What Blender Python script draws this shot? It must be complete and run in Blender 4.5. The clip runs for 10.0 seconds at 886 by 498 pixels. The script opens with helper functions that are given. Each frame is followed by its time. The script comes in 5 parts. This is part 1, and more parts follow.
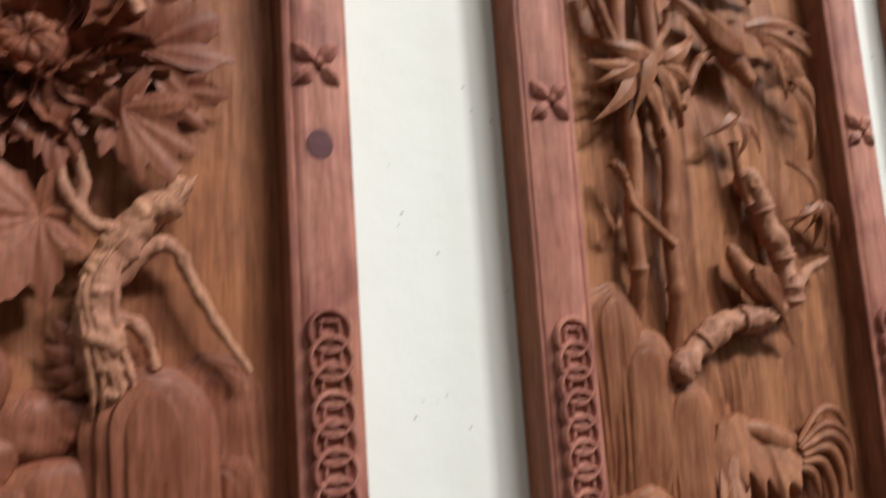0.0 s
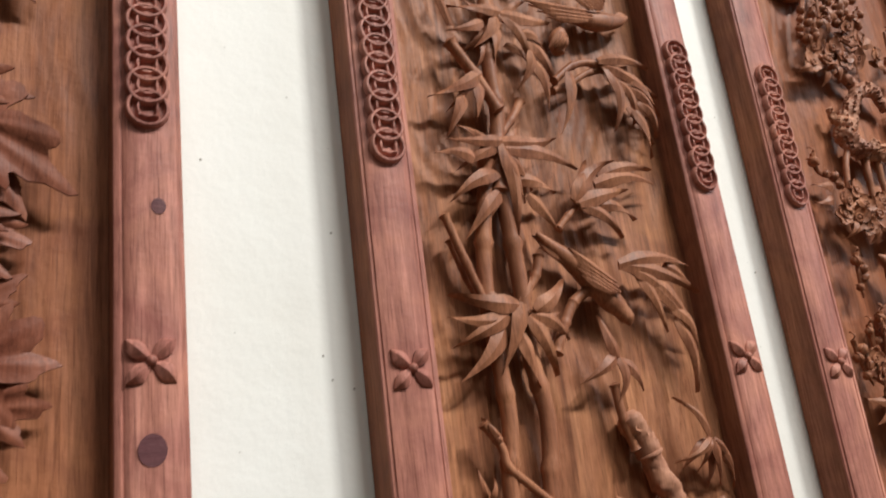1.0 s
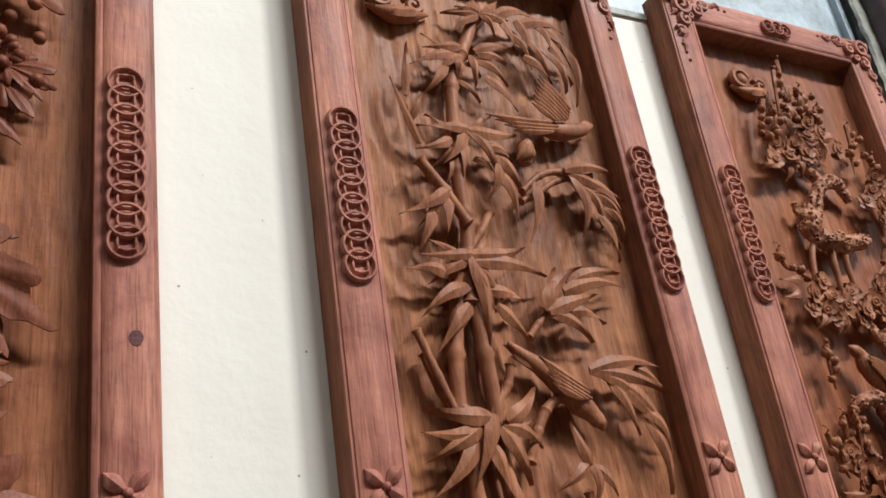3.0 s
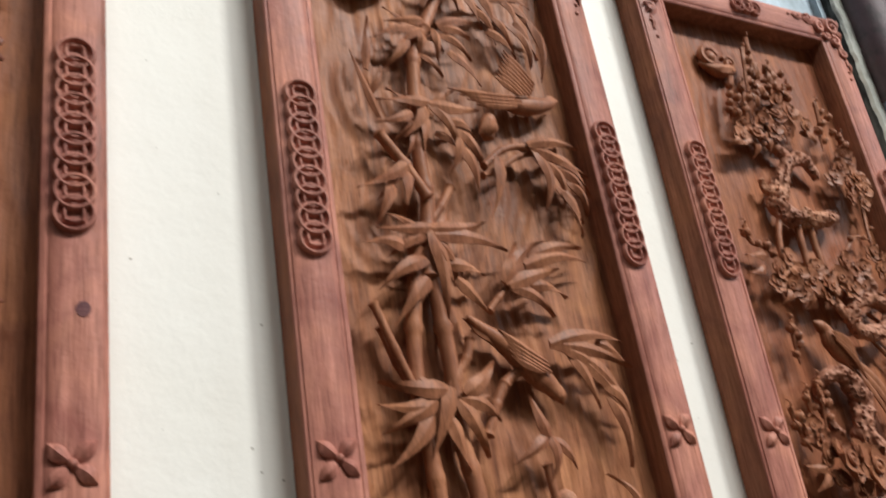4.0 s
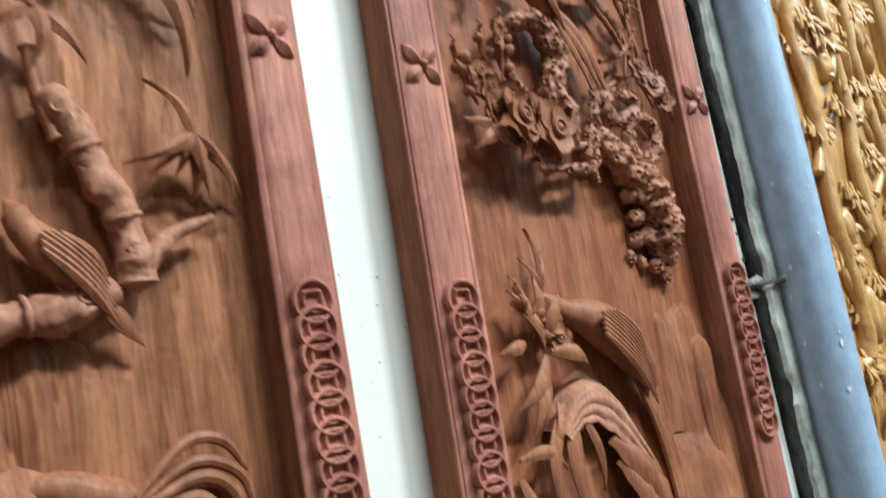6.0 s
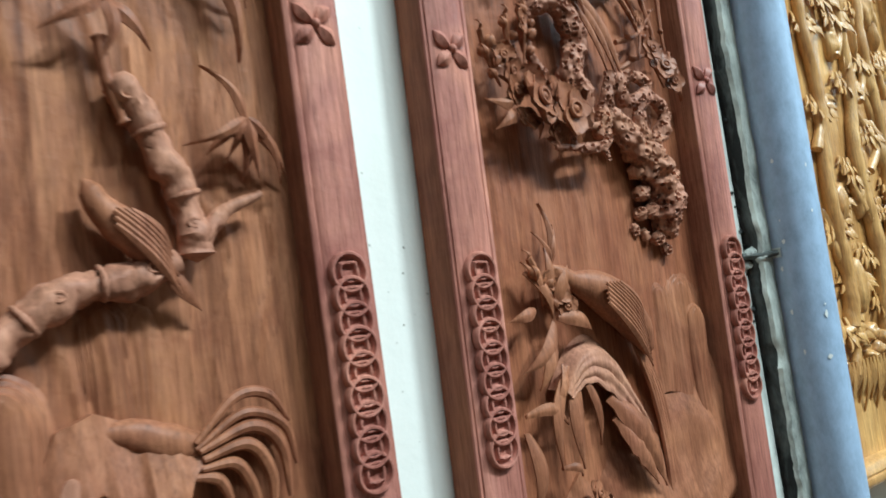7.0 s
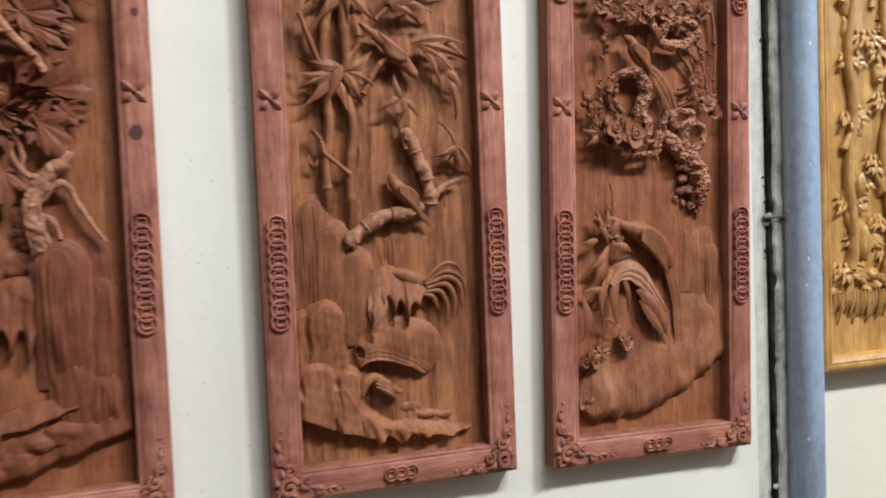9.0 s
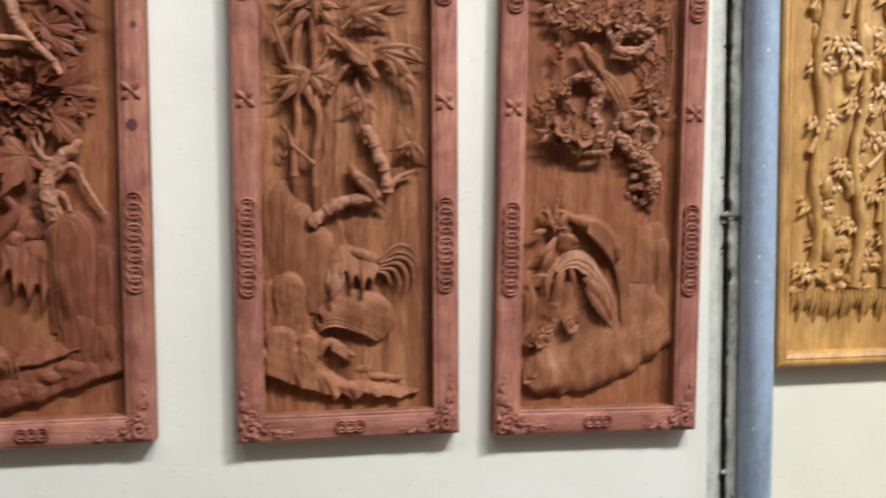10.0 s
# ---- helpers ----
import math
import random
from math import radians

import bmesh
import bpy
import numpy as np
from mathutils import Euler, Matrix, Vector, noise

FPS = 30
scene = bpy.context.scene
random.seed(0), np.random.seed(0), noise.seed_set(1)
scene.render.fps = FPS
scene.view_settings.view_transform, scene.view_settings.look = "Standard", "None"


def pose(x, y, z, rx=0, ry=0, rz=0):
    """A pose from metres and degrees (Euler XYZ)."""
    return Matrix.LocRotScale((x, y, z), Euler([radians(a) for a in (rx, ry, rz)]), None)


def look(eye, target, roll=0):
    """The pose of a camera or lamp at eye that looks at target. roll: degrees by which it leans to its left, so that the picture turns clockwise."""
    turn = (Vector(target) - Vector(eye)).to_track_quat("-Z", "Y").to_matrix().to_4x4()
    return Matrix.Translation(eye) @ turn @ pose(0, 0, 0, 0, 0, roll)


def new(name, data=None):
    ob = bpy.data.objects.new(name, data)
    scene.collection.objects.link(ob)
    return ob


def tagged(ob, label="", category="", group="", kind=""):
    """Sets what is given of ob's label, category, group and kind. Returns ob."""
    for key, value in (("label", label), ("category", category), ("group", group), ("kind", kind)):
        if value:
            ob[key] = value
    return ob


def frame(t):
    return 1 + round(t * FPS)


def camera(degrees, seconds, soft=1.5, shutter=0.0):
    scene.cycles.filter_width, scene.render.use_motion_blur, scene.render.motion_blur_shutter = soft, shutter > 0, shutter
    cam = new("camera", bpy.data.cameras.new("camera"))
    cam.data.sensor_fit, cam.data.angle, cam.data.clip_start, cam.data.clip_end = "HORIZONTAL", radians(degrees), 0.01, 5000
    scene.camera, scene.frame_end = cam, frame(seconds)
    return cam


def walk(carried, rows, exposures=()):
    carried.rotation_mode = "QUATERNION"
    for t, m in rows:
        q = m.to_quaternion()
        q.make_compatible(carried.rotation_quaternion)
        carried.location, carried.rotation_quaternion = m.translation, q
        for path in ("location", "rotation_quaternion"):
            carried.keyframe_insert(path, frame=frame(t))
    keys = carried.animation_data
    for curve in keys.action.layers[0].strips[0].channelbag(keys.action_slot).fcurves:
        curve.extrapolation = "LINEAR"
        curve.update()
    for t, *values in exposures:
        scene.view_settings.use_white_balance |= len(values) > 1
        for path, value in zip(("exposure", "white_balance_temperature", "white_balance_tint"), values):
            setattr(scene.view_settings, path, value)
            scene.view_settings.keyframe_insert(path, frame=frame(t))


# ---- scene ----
cam = camera(55.7, 10.0, 1.7, 0.4)
PATH = [
    (0, (-0.565, -0.573, 1.45), (0.28, 1.214, 1.756), -3.8),
    (0.5, (-0.512, -0.599, 1.516), (0.391, 1.115, 2.014), -5.9),
    (1, (-0.479, -0.612, 1.556), (0.438, 1.058, 2.166), -7.4),
    (1.5, (-0.46, -0.627, 1.567), (0.455, 1.026, 2.223), -8.6),
    (2, (-0.465, -0.643, 1.575), (0.436, 1.007, 2.255), -8.8),
    (2.5, (-0.472, -0.663, 1.586), (0.438, 0.964, 2.311), -9.0),
    (3.8, (-0.458, -0.655, 1.575), (0.468, 0.942, 2.342), -9.6),
    (4, (-0.441, -0.664, 1.568), (0.496, 0.945, 2.298), -9.6),
    (4.5, (-0.35, -0.649, 1.528), (0.711, 0.94, 2.118), -9.4),
    (4.8, (-0.289, -0.631, 1.506), (0.839, 0.933, 2.038), -9.1),
    (5, (-0.242, -0.615, 1.493), (0.919, 0.936, 1.991), -8.9),
    (5.2, (-0.214, -0.607, 1.480), (0.951, 0.952, 1.950), -8.8),
    (5.5, (-0.159, -0.56, 1.449), (1.045, 0.986, 1.85), -9.3),
    (6, (-0.097, -0.518, 1.411), (1.132, 1.032, 1.702), -10.2),
    (6.2, (-0.076, -0.508, 1.401), (1.167, 1.041, 1.64), -10.1),
    (7.3, (-0.228, -0.645, 1.457), (0.95, 0.968, 1.563), -6.3),
    (7.5, (-0.292, -0.736, 1.476), (0.769, 0.958, 1.527), -4.8),
    (7.7, (-0.329, -0.786, 1.516), (0.681, 0.939, 1.452), -2.8),
    (8, (-0.348, -0.871, 1.484), (0.558, 0.912, 1.458), -4.3),
    (8.5, (-0.367, -1.16, 1.485), (0.411, 0.681, 1.397), -2.9),
    (9, (-0.358, -1.35, 1.488), (0.273, 0.546, 1.398), -2.3),
    (9.5, (-0.263, -1.579, 1.498), (0.09, 0.385, 1.361), -2.4),
    (9.7, (-0.237, -1.591, 1.487), (0.119, 0.372, 1.346), -1.9),
    (10, (-0.078, -1.605, 1.486), (0.243, 0.366, 1.369), -0.3),
]
walk(cam, [(t, look(eye, target, roll)) for t, eye, target, roll in PATH],
     exposures=[(0.0, 0.36, 6250, 7), (0.5, 0.32, 6300, 8), (1.0, 0.37, 6400, 9), (1.5, 0.27, 6400, 9), (2.5, 0.29, 6400, 9), (4.2, 0.31, 6350, 8), (5.0, 0.49, 5540, -4), (5.5, 0.60, 5430, -6), (6.2, 0.68, 5580, -5), (7.5, 0.50, 5180, -10), (7.9, 0.46, 6050, 5), (8.5, 0.21, 6250, 6), (9.3, 0.26, 6250, 7), (10.0, 0.29, 6300, 7)])

# ---- light and room ----
world = bpy.data.worlds.new("world")
world.use_nodes = True
scene.world = world
wn = world.node_tree.nodes["Background"]
wn.inputs[0].default_value, wn.inputs[1].default_value = (1.0, 0.97, 0.92, 1), 0.004

WALL_Y = 0.040      # face of the wall; the frames' faces lie at y = 0
BOARD_Y = 0.031     # carved ground of each panel


def lamp(name, place, target, w, h, watts, colour):
    data = bpy.data.lights.new(name, "AREA")
    data.shape, data.size, data.size_y, data.energy, data.color = "RECTANGLE", w, h, watts, colour
    ob = new(name, data)
    ob.matrix_world = look(place, target)
    return tagged(ob, kind="structure")


LAMPS = ((2.95, -3.7, 5.9, 0.90, 275), (1.30, -3.7, 5.9, 1.6, 170), (-1.45, -3.7, 5.9, 0.85, 36))
for x, y, z, length, watts in LAMPS:
    lamp("tube_light", (x, y, z), (x * 0.45, 0, -0.4), length, 0.36, watts, (1.0, 0.975, 0.93))
lamp("window_light", (4.97, -2.1, 3.4), (1.0, -0.4, 2.2), 2.4, 2.0, 85, (0.88, 0.95, 1.0))


# ---- materials ----
def nodes_of(name):
    m = bpy.data.materials.new(name)
    m.use_nodes = True
    t = m.node_tree
    return m, t.nodes, t.links, t.nodes["Principled BSDF"]


def coords(n, l, scale, spread=7.0):
    tc, mp = n.new("ShaderNodeTexCoord"), n.new("ShaderNodeMapping")
    info, mul = n.new("ShaderNodeObjectInfo"), n.new("ShaderNodeMath")
    mul.operation = "MULTIPLY"
    mul.inputs[1].default_value = spread
    l.new(info.outputs["Random"], mul.inputs[0])
    l.new(tc.outputs["Object"], mp.inputs["Vector"])
    l.new(mul.outputs[0], mp.inputs["Location"])
    mp.inputs["Scale"].default_value = scale
    return mp.outputs["Vector"]


def noise_tex(n, l, vec, scale, detail=4.0, rough=0.6, distort=0.0):
    t = n.new("ShaderNodeTexNoise")
    t.inputs["Scale"].default_value, t.inputs["Detail"].default_value = scale, detail
    t.inputs["Roughness"].default_value, t.inputs["Distortion"].default_value = rough, distort
    if vec is not None:
        l.new(vec, t.inputs["Vector"])
    return t.outputs["Fac"]


def ramp(n, l, fac, stops):
    r = n.new("ShaderNodeValToRGB")
    while len(r.color_ramp.elements) < len(stops):
        r.color_ramp.elements.new(0.5)
    for e, (p, c) in zip(r.color_ramp.elements, stops):
        e.position, e.color = p, (*c, 1)
    l.new(fac, r.inputs["Fac"])
    return r.outputs["Color"]


def mix(n, l, a, b, fac, mode="MIX"):
    m = n.new("ShaderNodeMix")
    m.data_type, m.blend_type = "RGBA", mode
    for sock, v in ((m.inputs[6], a), (m.inputs[7], b), (m.inputs[0], fac)):
        if isinstance(v, (int, float)):
            sock.default_value = v
        elif isinstance(v, tuple):
            sock.default_value = (*v, 1)
        else:
            l.new(v, sock)
    return m.outputs[2]


def bump(n, l, height, bsdf, strength, distance, below=None):
    b = n.new("ShaderNodeBump")
    b.inputs["Strength"].default_value, b.inputs["Distance"].default_value = strength, distance
    l.new(height, b.inputs["Height"])
    if below is not None:
        l.new(below, b.inputs["Normal"])
    l.new(b.outputs["Normal"], bsdf.inputs["Normal"])
    return b.outputs["Normal"]


def wood(name, dark, mid, light, along="z", rough=0.5, pores=0.5, figure=1.0, coat=0.0, patches=0.8):
    """Timber with its grain along one axis: wide figure, fine fibre and short dark pores."""
    m, n, l, p = nodes_of(name)
    long_way = {"z": (1, 1, 0.07), "x": (0.07, 1, 1)}[along]
    v = coords(n, l, long_way)
    wide = noise_tex(n, l, v, 26 * figure, 3, 0.55, 1.6)
    fibre = noise_tex(n, l, v, 330, 3, 0.7, 0.3)
    v2 = coords(n, l, tuple(c * (0.55 if c < 1 else 1) for c in long_way))
    pore = noise_tex(n, l, v2, 700, 1, 0.5)
    col = ramp(n, l, wide, [(0.25, dark), (0.5, mid), (0.75, light)])
    col = mix(n, l, col, ramp(n, l, fibre, [(0.25, (0.60, 0.56, 0.54)), (0.7, (1.30, 1.28, 1.28))]), 0.85, "MULTIPLY")
    col = mix(n, l, col, ramp(n, l, pore, [(0.30, (0.45, 0.38, 0.36)), (0.42, (1, 1, 1))]), pores, "MULTIPLY")
    # broad patches of paler, oranger and of wine-dark timber, and shallow tool marks
    place = n.new("ShaderNodeNewGeometry").outputs["Position"]
    cloud = noise_tex(n, l, place, 13, 4, 0.6, 0.8)
    cuts = noise_tex(n, l, place, 130, 2, 0.5, 0.4)
    col = mix(n, l, col, ramp(n, l, cloud, [(0.30, (0.74, 0.66, 0.70)), (0.50, (1.0, 1.0, 1.0)), (0.70, (1.22, 1.26, 1.16))]), patches, "MULTIPLY")
    l.new(col, p.inputs["Base Color"])
    p.inputs["Specular IOR Level"].default_value = 0.5 if coat else 0.20
    p.inputs["Coat Weight"].default_value = coat
    p.inputs["Coat Roughness"].default_value = 0.2
    gloss = n.new("ShaderNodeMapRange")
    l.new(cloud, gloss.inputs["Value"])
    gloss.inputs["From Min"].default_value, gloss.inputs["From Max"].default_value = 0.3, 0.7
    gloss.inputs["To Min"].default_value, gloss.inputs["To Max"].default_value = rough - 0.1, rough + 0.08
    l.new(gloss.outputs["Result"], p.inputs["Roughness"])
    b1 = bump(n, l, fibre, p, 0.25, 0.0006)
    b2 = bump(n, l, pore, p, 0.2, 0.0005, b1)
    bump(n, l, cuts, p, 0.22, 0.0022, b2)
    return m


RAIL_V = wood("rosewood_rail_upright", (0.230, 0.086, 0.062), (0.360, 0.150, 0.114), (0.470, 0.214, 0.166), "z", 0.52, 0.5, 1.0, patches=1.0)
RAIL_H = wood("rosewood_rail_level", (0.230, 0.086, 0.062), (0.360, 0.150, 0.114), (0.470, 0.214, 0.166), "x", 0.52, 0.5, 1.0, patches=1.0)
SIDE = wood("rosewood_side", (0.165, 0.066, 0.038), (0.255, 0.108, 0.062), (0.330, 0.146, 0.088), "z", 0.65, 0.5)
GROUND = wood("rosewood_ground", (0.155, 0.059, 0.029), (0.285, 0.118, 0.058), (0.390, 0.175, 0.090), "z", 0.55, 0.6, 1.2)
GROUND_SOFT = wood("rosewood_ground_smooth", (0.185, 0.066, 0.032), (0.272, 0.102, 0.050), (0.345, 0.143, 0.074), "z", 0.55, 0.5, 0.6)
CARVED = wood("rosewood_carved", (0.190, 0.073, 0.036), (0.275, 0.112, 0.058), (0.365, 0.160, 0.088), "z", 0.52, 0.4)
CARVED_RED = wood("red_rosewood_carved", (0.140, 0.045, 0.025), (0.205, 0.070, 0.040), (0.275, 0.106, 0.062), "z", 0.52, 0.4)
PALE = wood("rosewood_pale", (0.265, 0.125, 0.076), (0.375, 0.180, 0.113), (0.470, 0.238, 0.156), "z", 0.60, 0.4)
PLUG = wood("dark_plug", (0.10, 0.040, 0.045), (0.14, 0.060, 0.065), (0.18, 0.080, 0.085), "x", 0.5, 0.3)
GOLD = wood("varnished_yellow_wood", (0.37, 0.190, 0.052), (0.50, 0.280, 0.090), (0.59, 0.355, 0.128), "z", 0.5, 0.4, 1.0, 0.35, 0.7)


def plaster(name, base, stain, specks=True, rough=0.75):
    m, n, l, p = nodes_of(name)
    v = coords(n, l, (1, 1, 1), 0.0)
    cloud = noise_tex(n, l, v, 3.2, 5, 0.6, 0.4)
    fine = noise_tex(n, l, v, 90, 5, 0.65)
    col = ramp(n, l, cloud, [(0.3, stain), (0.62, base)])
    if specks:
        vor = n.new("ShaderNodeTexVoronoi")
        vor.inputs["Scale"].default_value = 60
        l.new(v, vor.inputs["Vector"])
        dot = ramp(n, l, vor.outputs["Distance"], [(0.045, (1, 1, 1)), (0.085, (0, 0, 0))])
        pick = ramp(n, l, noise_tex(n, l, v, 17, 3), [(0.50, (0, 0, 0)), (0.57, (1, 1, 1))])
        col = mix(n, l, col, (0.22, 0.20, 0.16), mix(n, l, dot, pick, 1.0, "MULTIPLY"))
    l.new(col, p.inputs["Base Color"])
    p.inputs["Roughness"].default_value = rough
    b1 = bump(n, l, fine, p, 0.35, 0.0012)
    bump(n, l, noise_tex(n, l, v, 14, 3), p, 0.3, 0.004, b1)
    return m


WHITE = plaster("white_wall_paint", (0.81, 0.81, 0.775), (0.77, 0.762, 0.715))
CREAM = plaster("cream_wall_paint", (0.82, 0.79, 0.68), (0.74, 0.72, 0.63))


def dirty(name, base, grime, amount=0.5, scale=9.0, stretch=0.25, rough=0.6, bumps=0.3):
    """Old paint with grime and flaking in upright streaks."""
    m, n, l, p = nodes_of(name)
    v = coords(n, l, (1, 1, stretch), 0.0)
    big = noise_tex(n, l, v, scale, 6, 0.65, 0.6)
    small = noise_tex(n, l, coords(n, l, (1, 1, 0.6), 0.0), 60, 5, 0.7)
    col = ramp(n, l, big, [(amount - 0.09, grime), (amount + 0.07, base)])
    col = mix(n, l, col, ramp(n, l, small, [(0.3, (0.6, 0.6, 0.6)), (0.6, (1.05, 1.05, 1.05))]), 0.6, "MULTIPLY")
    l.new(col, p.inputs["Base Color"])
    p.inputs["Roughness"].default_value = rough
    bump(n, l, small, p, bumps, 0.002)
    return m


BLUE = dirty("blue_grey_pipe_paint", (0.34, 0.43, 0.58), (0.24, 0.30, 0.40), 0.42, 7, 0.2, 0.42, 0.2)
STRIP = dirty("grey_green_strip", (0.58, 0.61, 0.56), (0.20, 0.21, 0.20), 0.43, 24, 0.3, 0.7, 0.6)
GRIME = dirty("grimy_plaster", (0.46, 0.50, 0.48), (0.16, 0.18, 0.17), 0.42, 14, 0.25, 0.8, 0.5)
# mottled near-black: the joint's shade put into colour, shared by crumbs and clip arm
SHADE_GRIME = dirty("black_gap_shade", (0.11, 0.12, 0.115), (0.018, 0.02, 0.02), 0.52, 26, 0.3, 0.9, 0.5)
RUST = dirty("dark_purple_paint", (0.075, 0.045, 0.055), (0.04, 0.03, 0.035), 0.45, 30, 1, 0.6, 0.5)
SHEET = dirty("pale_blue_sheet", (0.42, 0.52, 0.60), (0.26, 0.33, 0.38), 0.42, 6, 1.0, 0.45, 0.2)
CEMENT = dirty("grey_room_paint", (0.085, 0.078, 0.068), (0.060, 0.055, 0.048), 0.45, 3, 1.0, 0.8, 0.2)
EDGE = dirty("stained_wall_edge", (0.62, 0.64, 0.60), (0.34, 0.37, 0.35), 0.40, 11, 0.22, 0.8, 0.4)
BROWN = dirty("brown_floor", (0.135, 0.088, 0.054), (0.085, 0.056, 0.036), 0.45, 3, 1.0, 0.7, 0.2)
CHIP = plaster("chalk_chip", (0.75, 0.75, 0.72), (0.6, 0.6, 0.58), False)


# ---- mesh helpers ----
class Shape:
    """Grows a mesh out of grids of points."""

    def __init__(self):
        self.v, self.f = [], []

    def grid(self, pts, wrap_u=False, wrap_v=False):
        a = np.asarray(pts, float)
        r, c = a.shape[:2]
        o = len(self.v)
        self.v.extend(map(tuple, a.reshape(-1, 3)))
        for i in range(r if wrap_u else r - 1):
            for j in range(c if wrap_v else c - 1):
                i2, j2 = (i + 1) % r, (j + 1) % c
                self.f.append((o + i * c + j, o + i * c + j2, o + i2 * c + j2, o + i2 * c + j))
        return o

    def fan(self, ring, tip):
        o = len(self.v)
        self.v.extend(map(tuple, ring))
        self.v.append(tuple(tip))
        k = len(ring)
        for i in range(k):
            self.f.append((o + i, o + (i + 1) % k, o + k))

    def box(self, x0, x1, y0, y1, z0, z1):
        o = len(self.v)
        self.v.extend([(x, y, z) for x in (x0, x1) for y in (y0, y1) for z in (z0, z1)])
        for q in ((0, 1, 3, 2), (4, 6, 7, 5), (0, 4, 5, 1), (2, 3, 7, 6), (0, 2, 6, 4), (1, 5, 7, 3)):
            self.f.append(tuple(o + i for i in q))

    def mesh(self, name, mat, smooth=True, crease=44):
        me = bpy.data.meshes.new(name)
        me.from_pydata(self.v, [], self.f)
        bm = bmesh.new()
        bm.from_mesh(me)
        bmesh.ops.remove_doubles(bm, verts=bm.verts, dist=1e-6)
        bmesh.ops.recalc_face_normals(bm, faces=bm.faces)
        bm.to_mesh(me)
        bm.free()
        me.materials.append(mat)
        if smooth:
            me.shade_smooth()
            me.set_sharp_from_angle(angle=radians(crease))
        return me


def part(name, shape, mat, parent=None, label="", smooth=True, crease=44):
    me = shape if isinstance(shape, bpy.types.Mesh) else shape.mesh(name, mat, smooth, crease)
    ob = new(name, me)
    if parent is not None:
        ob.parent = parent
    return tagged(ob, label)


def spline(pts, n):
    """Points along a smooth curve through pts."""
    p = np.asarray(pts, float)
    if len(p) < 2:
        return p
    e = np.vstack([2 * p[0] - p[1], p, 2 * p[-1] - p[-2]])
    out = []
    for s in np.linspace(0, len(p) - 1 - 1e-9, n):
        i, t = int(s), s - int(s)
        a, b, c, d = e[i], e[i + 1], e[i + 2], e[i + 3]
        out.append(0.5 * (2 * b + (c - a) * t + (2 * a - 5 * b + 4 * c - d) * t * t + (3 * b - a - 3 * c + d) * t ** 3))
    return np.array(out)


def tube(sh, pts, radii, n=16, seg=10, rough=0.0, freq=60.0, closed=False, pits=0.0, flat=1.0):
    """A round bar through pts (metres) with radii along it; rough and pits make it gnarled."""
    p = np.asarray(pts, float)
    if closed:
        q = np.vstack([p, p[:1]])
        c = spline(np.vstack([p[-1:], q, p[1:2]]), n * 2)
        c = spline(q, n + 1)[:-1]
        r = np.interp(np.linspace(0, 1, len(c), endpoint=False), np.linspace(0, 1, len(radii)), radii)
        tan = np.roll(c, -1, 0) - np.roll(c, 1, 0)
    else:
        c = spline(p, n)
        r = np.interp(np.linspace(0, 1, len(c)), np.linspace(0, 1, len(radii)), radii)
        tan = np.gradient(c, axis=0)
    tan /= np.linalg.norm(tan, axis=1)[:, None] + 1e-12
    side = np.cross(tan, (0.0, 1.0, 0.0))
    side /= np.linalg.norm(side, axis=1)[:, None] + 1e-9
    up = np.cross(side, tan)
    rows = []
    for i in range(len(c)):
        row = []
        for a in np.linspace(0, 2 * math.pi, seg, endpoint=False):
            d = math.cos(a) * side[i] + flat * math.sin(a) * up[i]
            k = r[i]
            if rough or pits:
                w = Vector(c[i] + d * r[i])
                k *= 1 + rough * noise.noise(w * freq) + 0.45 * rough * noise.noise(w * freq * 2.6)
                if pits:
                    k *= 1 - pits * max(0.0, 1 - noise.voronoi(w * freq * 1.5)[0][0] * 2.6)
            row.append(c[i] + d * k)
        rows.append(row)
    sh.grid(rows, wrap_u=closed, wrap_v=True)
    if not closed:
        sh.fan(rows[0], c[0] - tan[0] * r[0] * 0.5)
        sh.fan(rows[-1], c[-1] + tan[-1] * r[-1] * 0.5)


def leaf(sh, base, tip, width, y0=0.014, y1=0.004, bend=0.0, ridge=0.30, thick=0.0022, n=11, teeth=0, jag=0.0, arch=0.004, full=0.33, twist=0.0, root=0.4, blade=False):
    """One carved leaf or feather from base to tip (x, z): a keeled blade of some thickness, with toothed edges if asked."""
    b, t = np.array(base, float), np.array(tip, float)
    d = t - b
    length = np.hypot(*d)
    d /= length
    nrm = np.array((-d[1], d[0]))
    top, low = [], []
    for i in range(n):
        s = i / (n - 1)
        mid = b + d * length * s + nrm * bend * length * math.sin(math.pi * s)
        if s < full:
            w = root + (1 - root) * math.sin(0.5 * math.pi * s / full)
        else:
            w = max(0.0, math.cos(0.5 * math.pi * (s - full) / (1 - full))) ** 1.15
            if blade:
                w = 1 - (s - full) / (1 - full)
        if teeth:
            w *= 1 - jag * (1 - abs((s * teeth) % 1.0 * 2 - 1)) if s < 0.97 else 1
        w = max(w, 0.015) * width / 2
        y = y0 + (y1 - y0) * s - arch * math.sin(math.pi * s)
        tw = twist * (s - 0.3) * width
        ra, rb = [], []
        for k in (-1, -0.45, 0, 0.45, 1):
            q = mid + nrm * w * k
            h = ridge * w * ((1 - abs(k)) if blade else (1 - abs(k)) ** 0.85)
            ra.append((q[0], y - h + tw * k, q[1]))
            rb.append((q[0], y - h * 0.4 + tw * k + thick * (1 - 0.5 * abs(k)), q[1]))
        top.append(ra)
        low.append(rb[::-1])
    rows = [a + c for a, c in zip(top, low)]
    sh.grid(rows, wrap_v=True)
    for row in (rows[0], rows[-1]):
        o = len(sh.v)
        sh.v.extend(row)
        sh.f.append(tuple(range(o, o + len(row))))


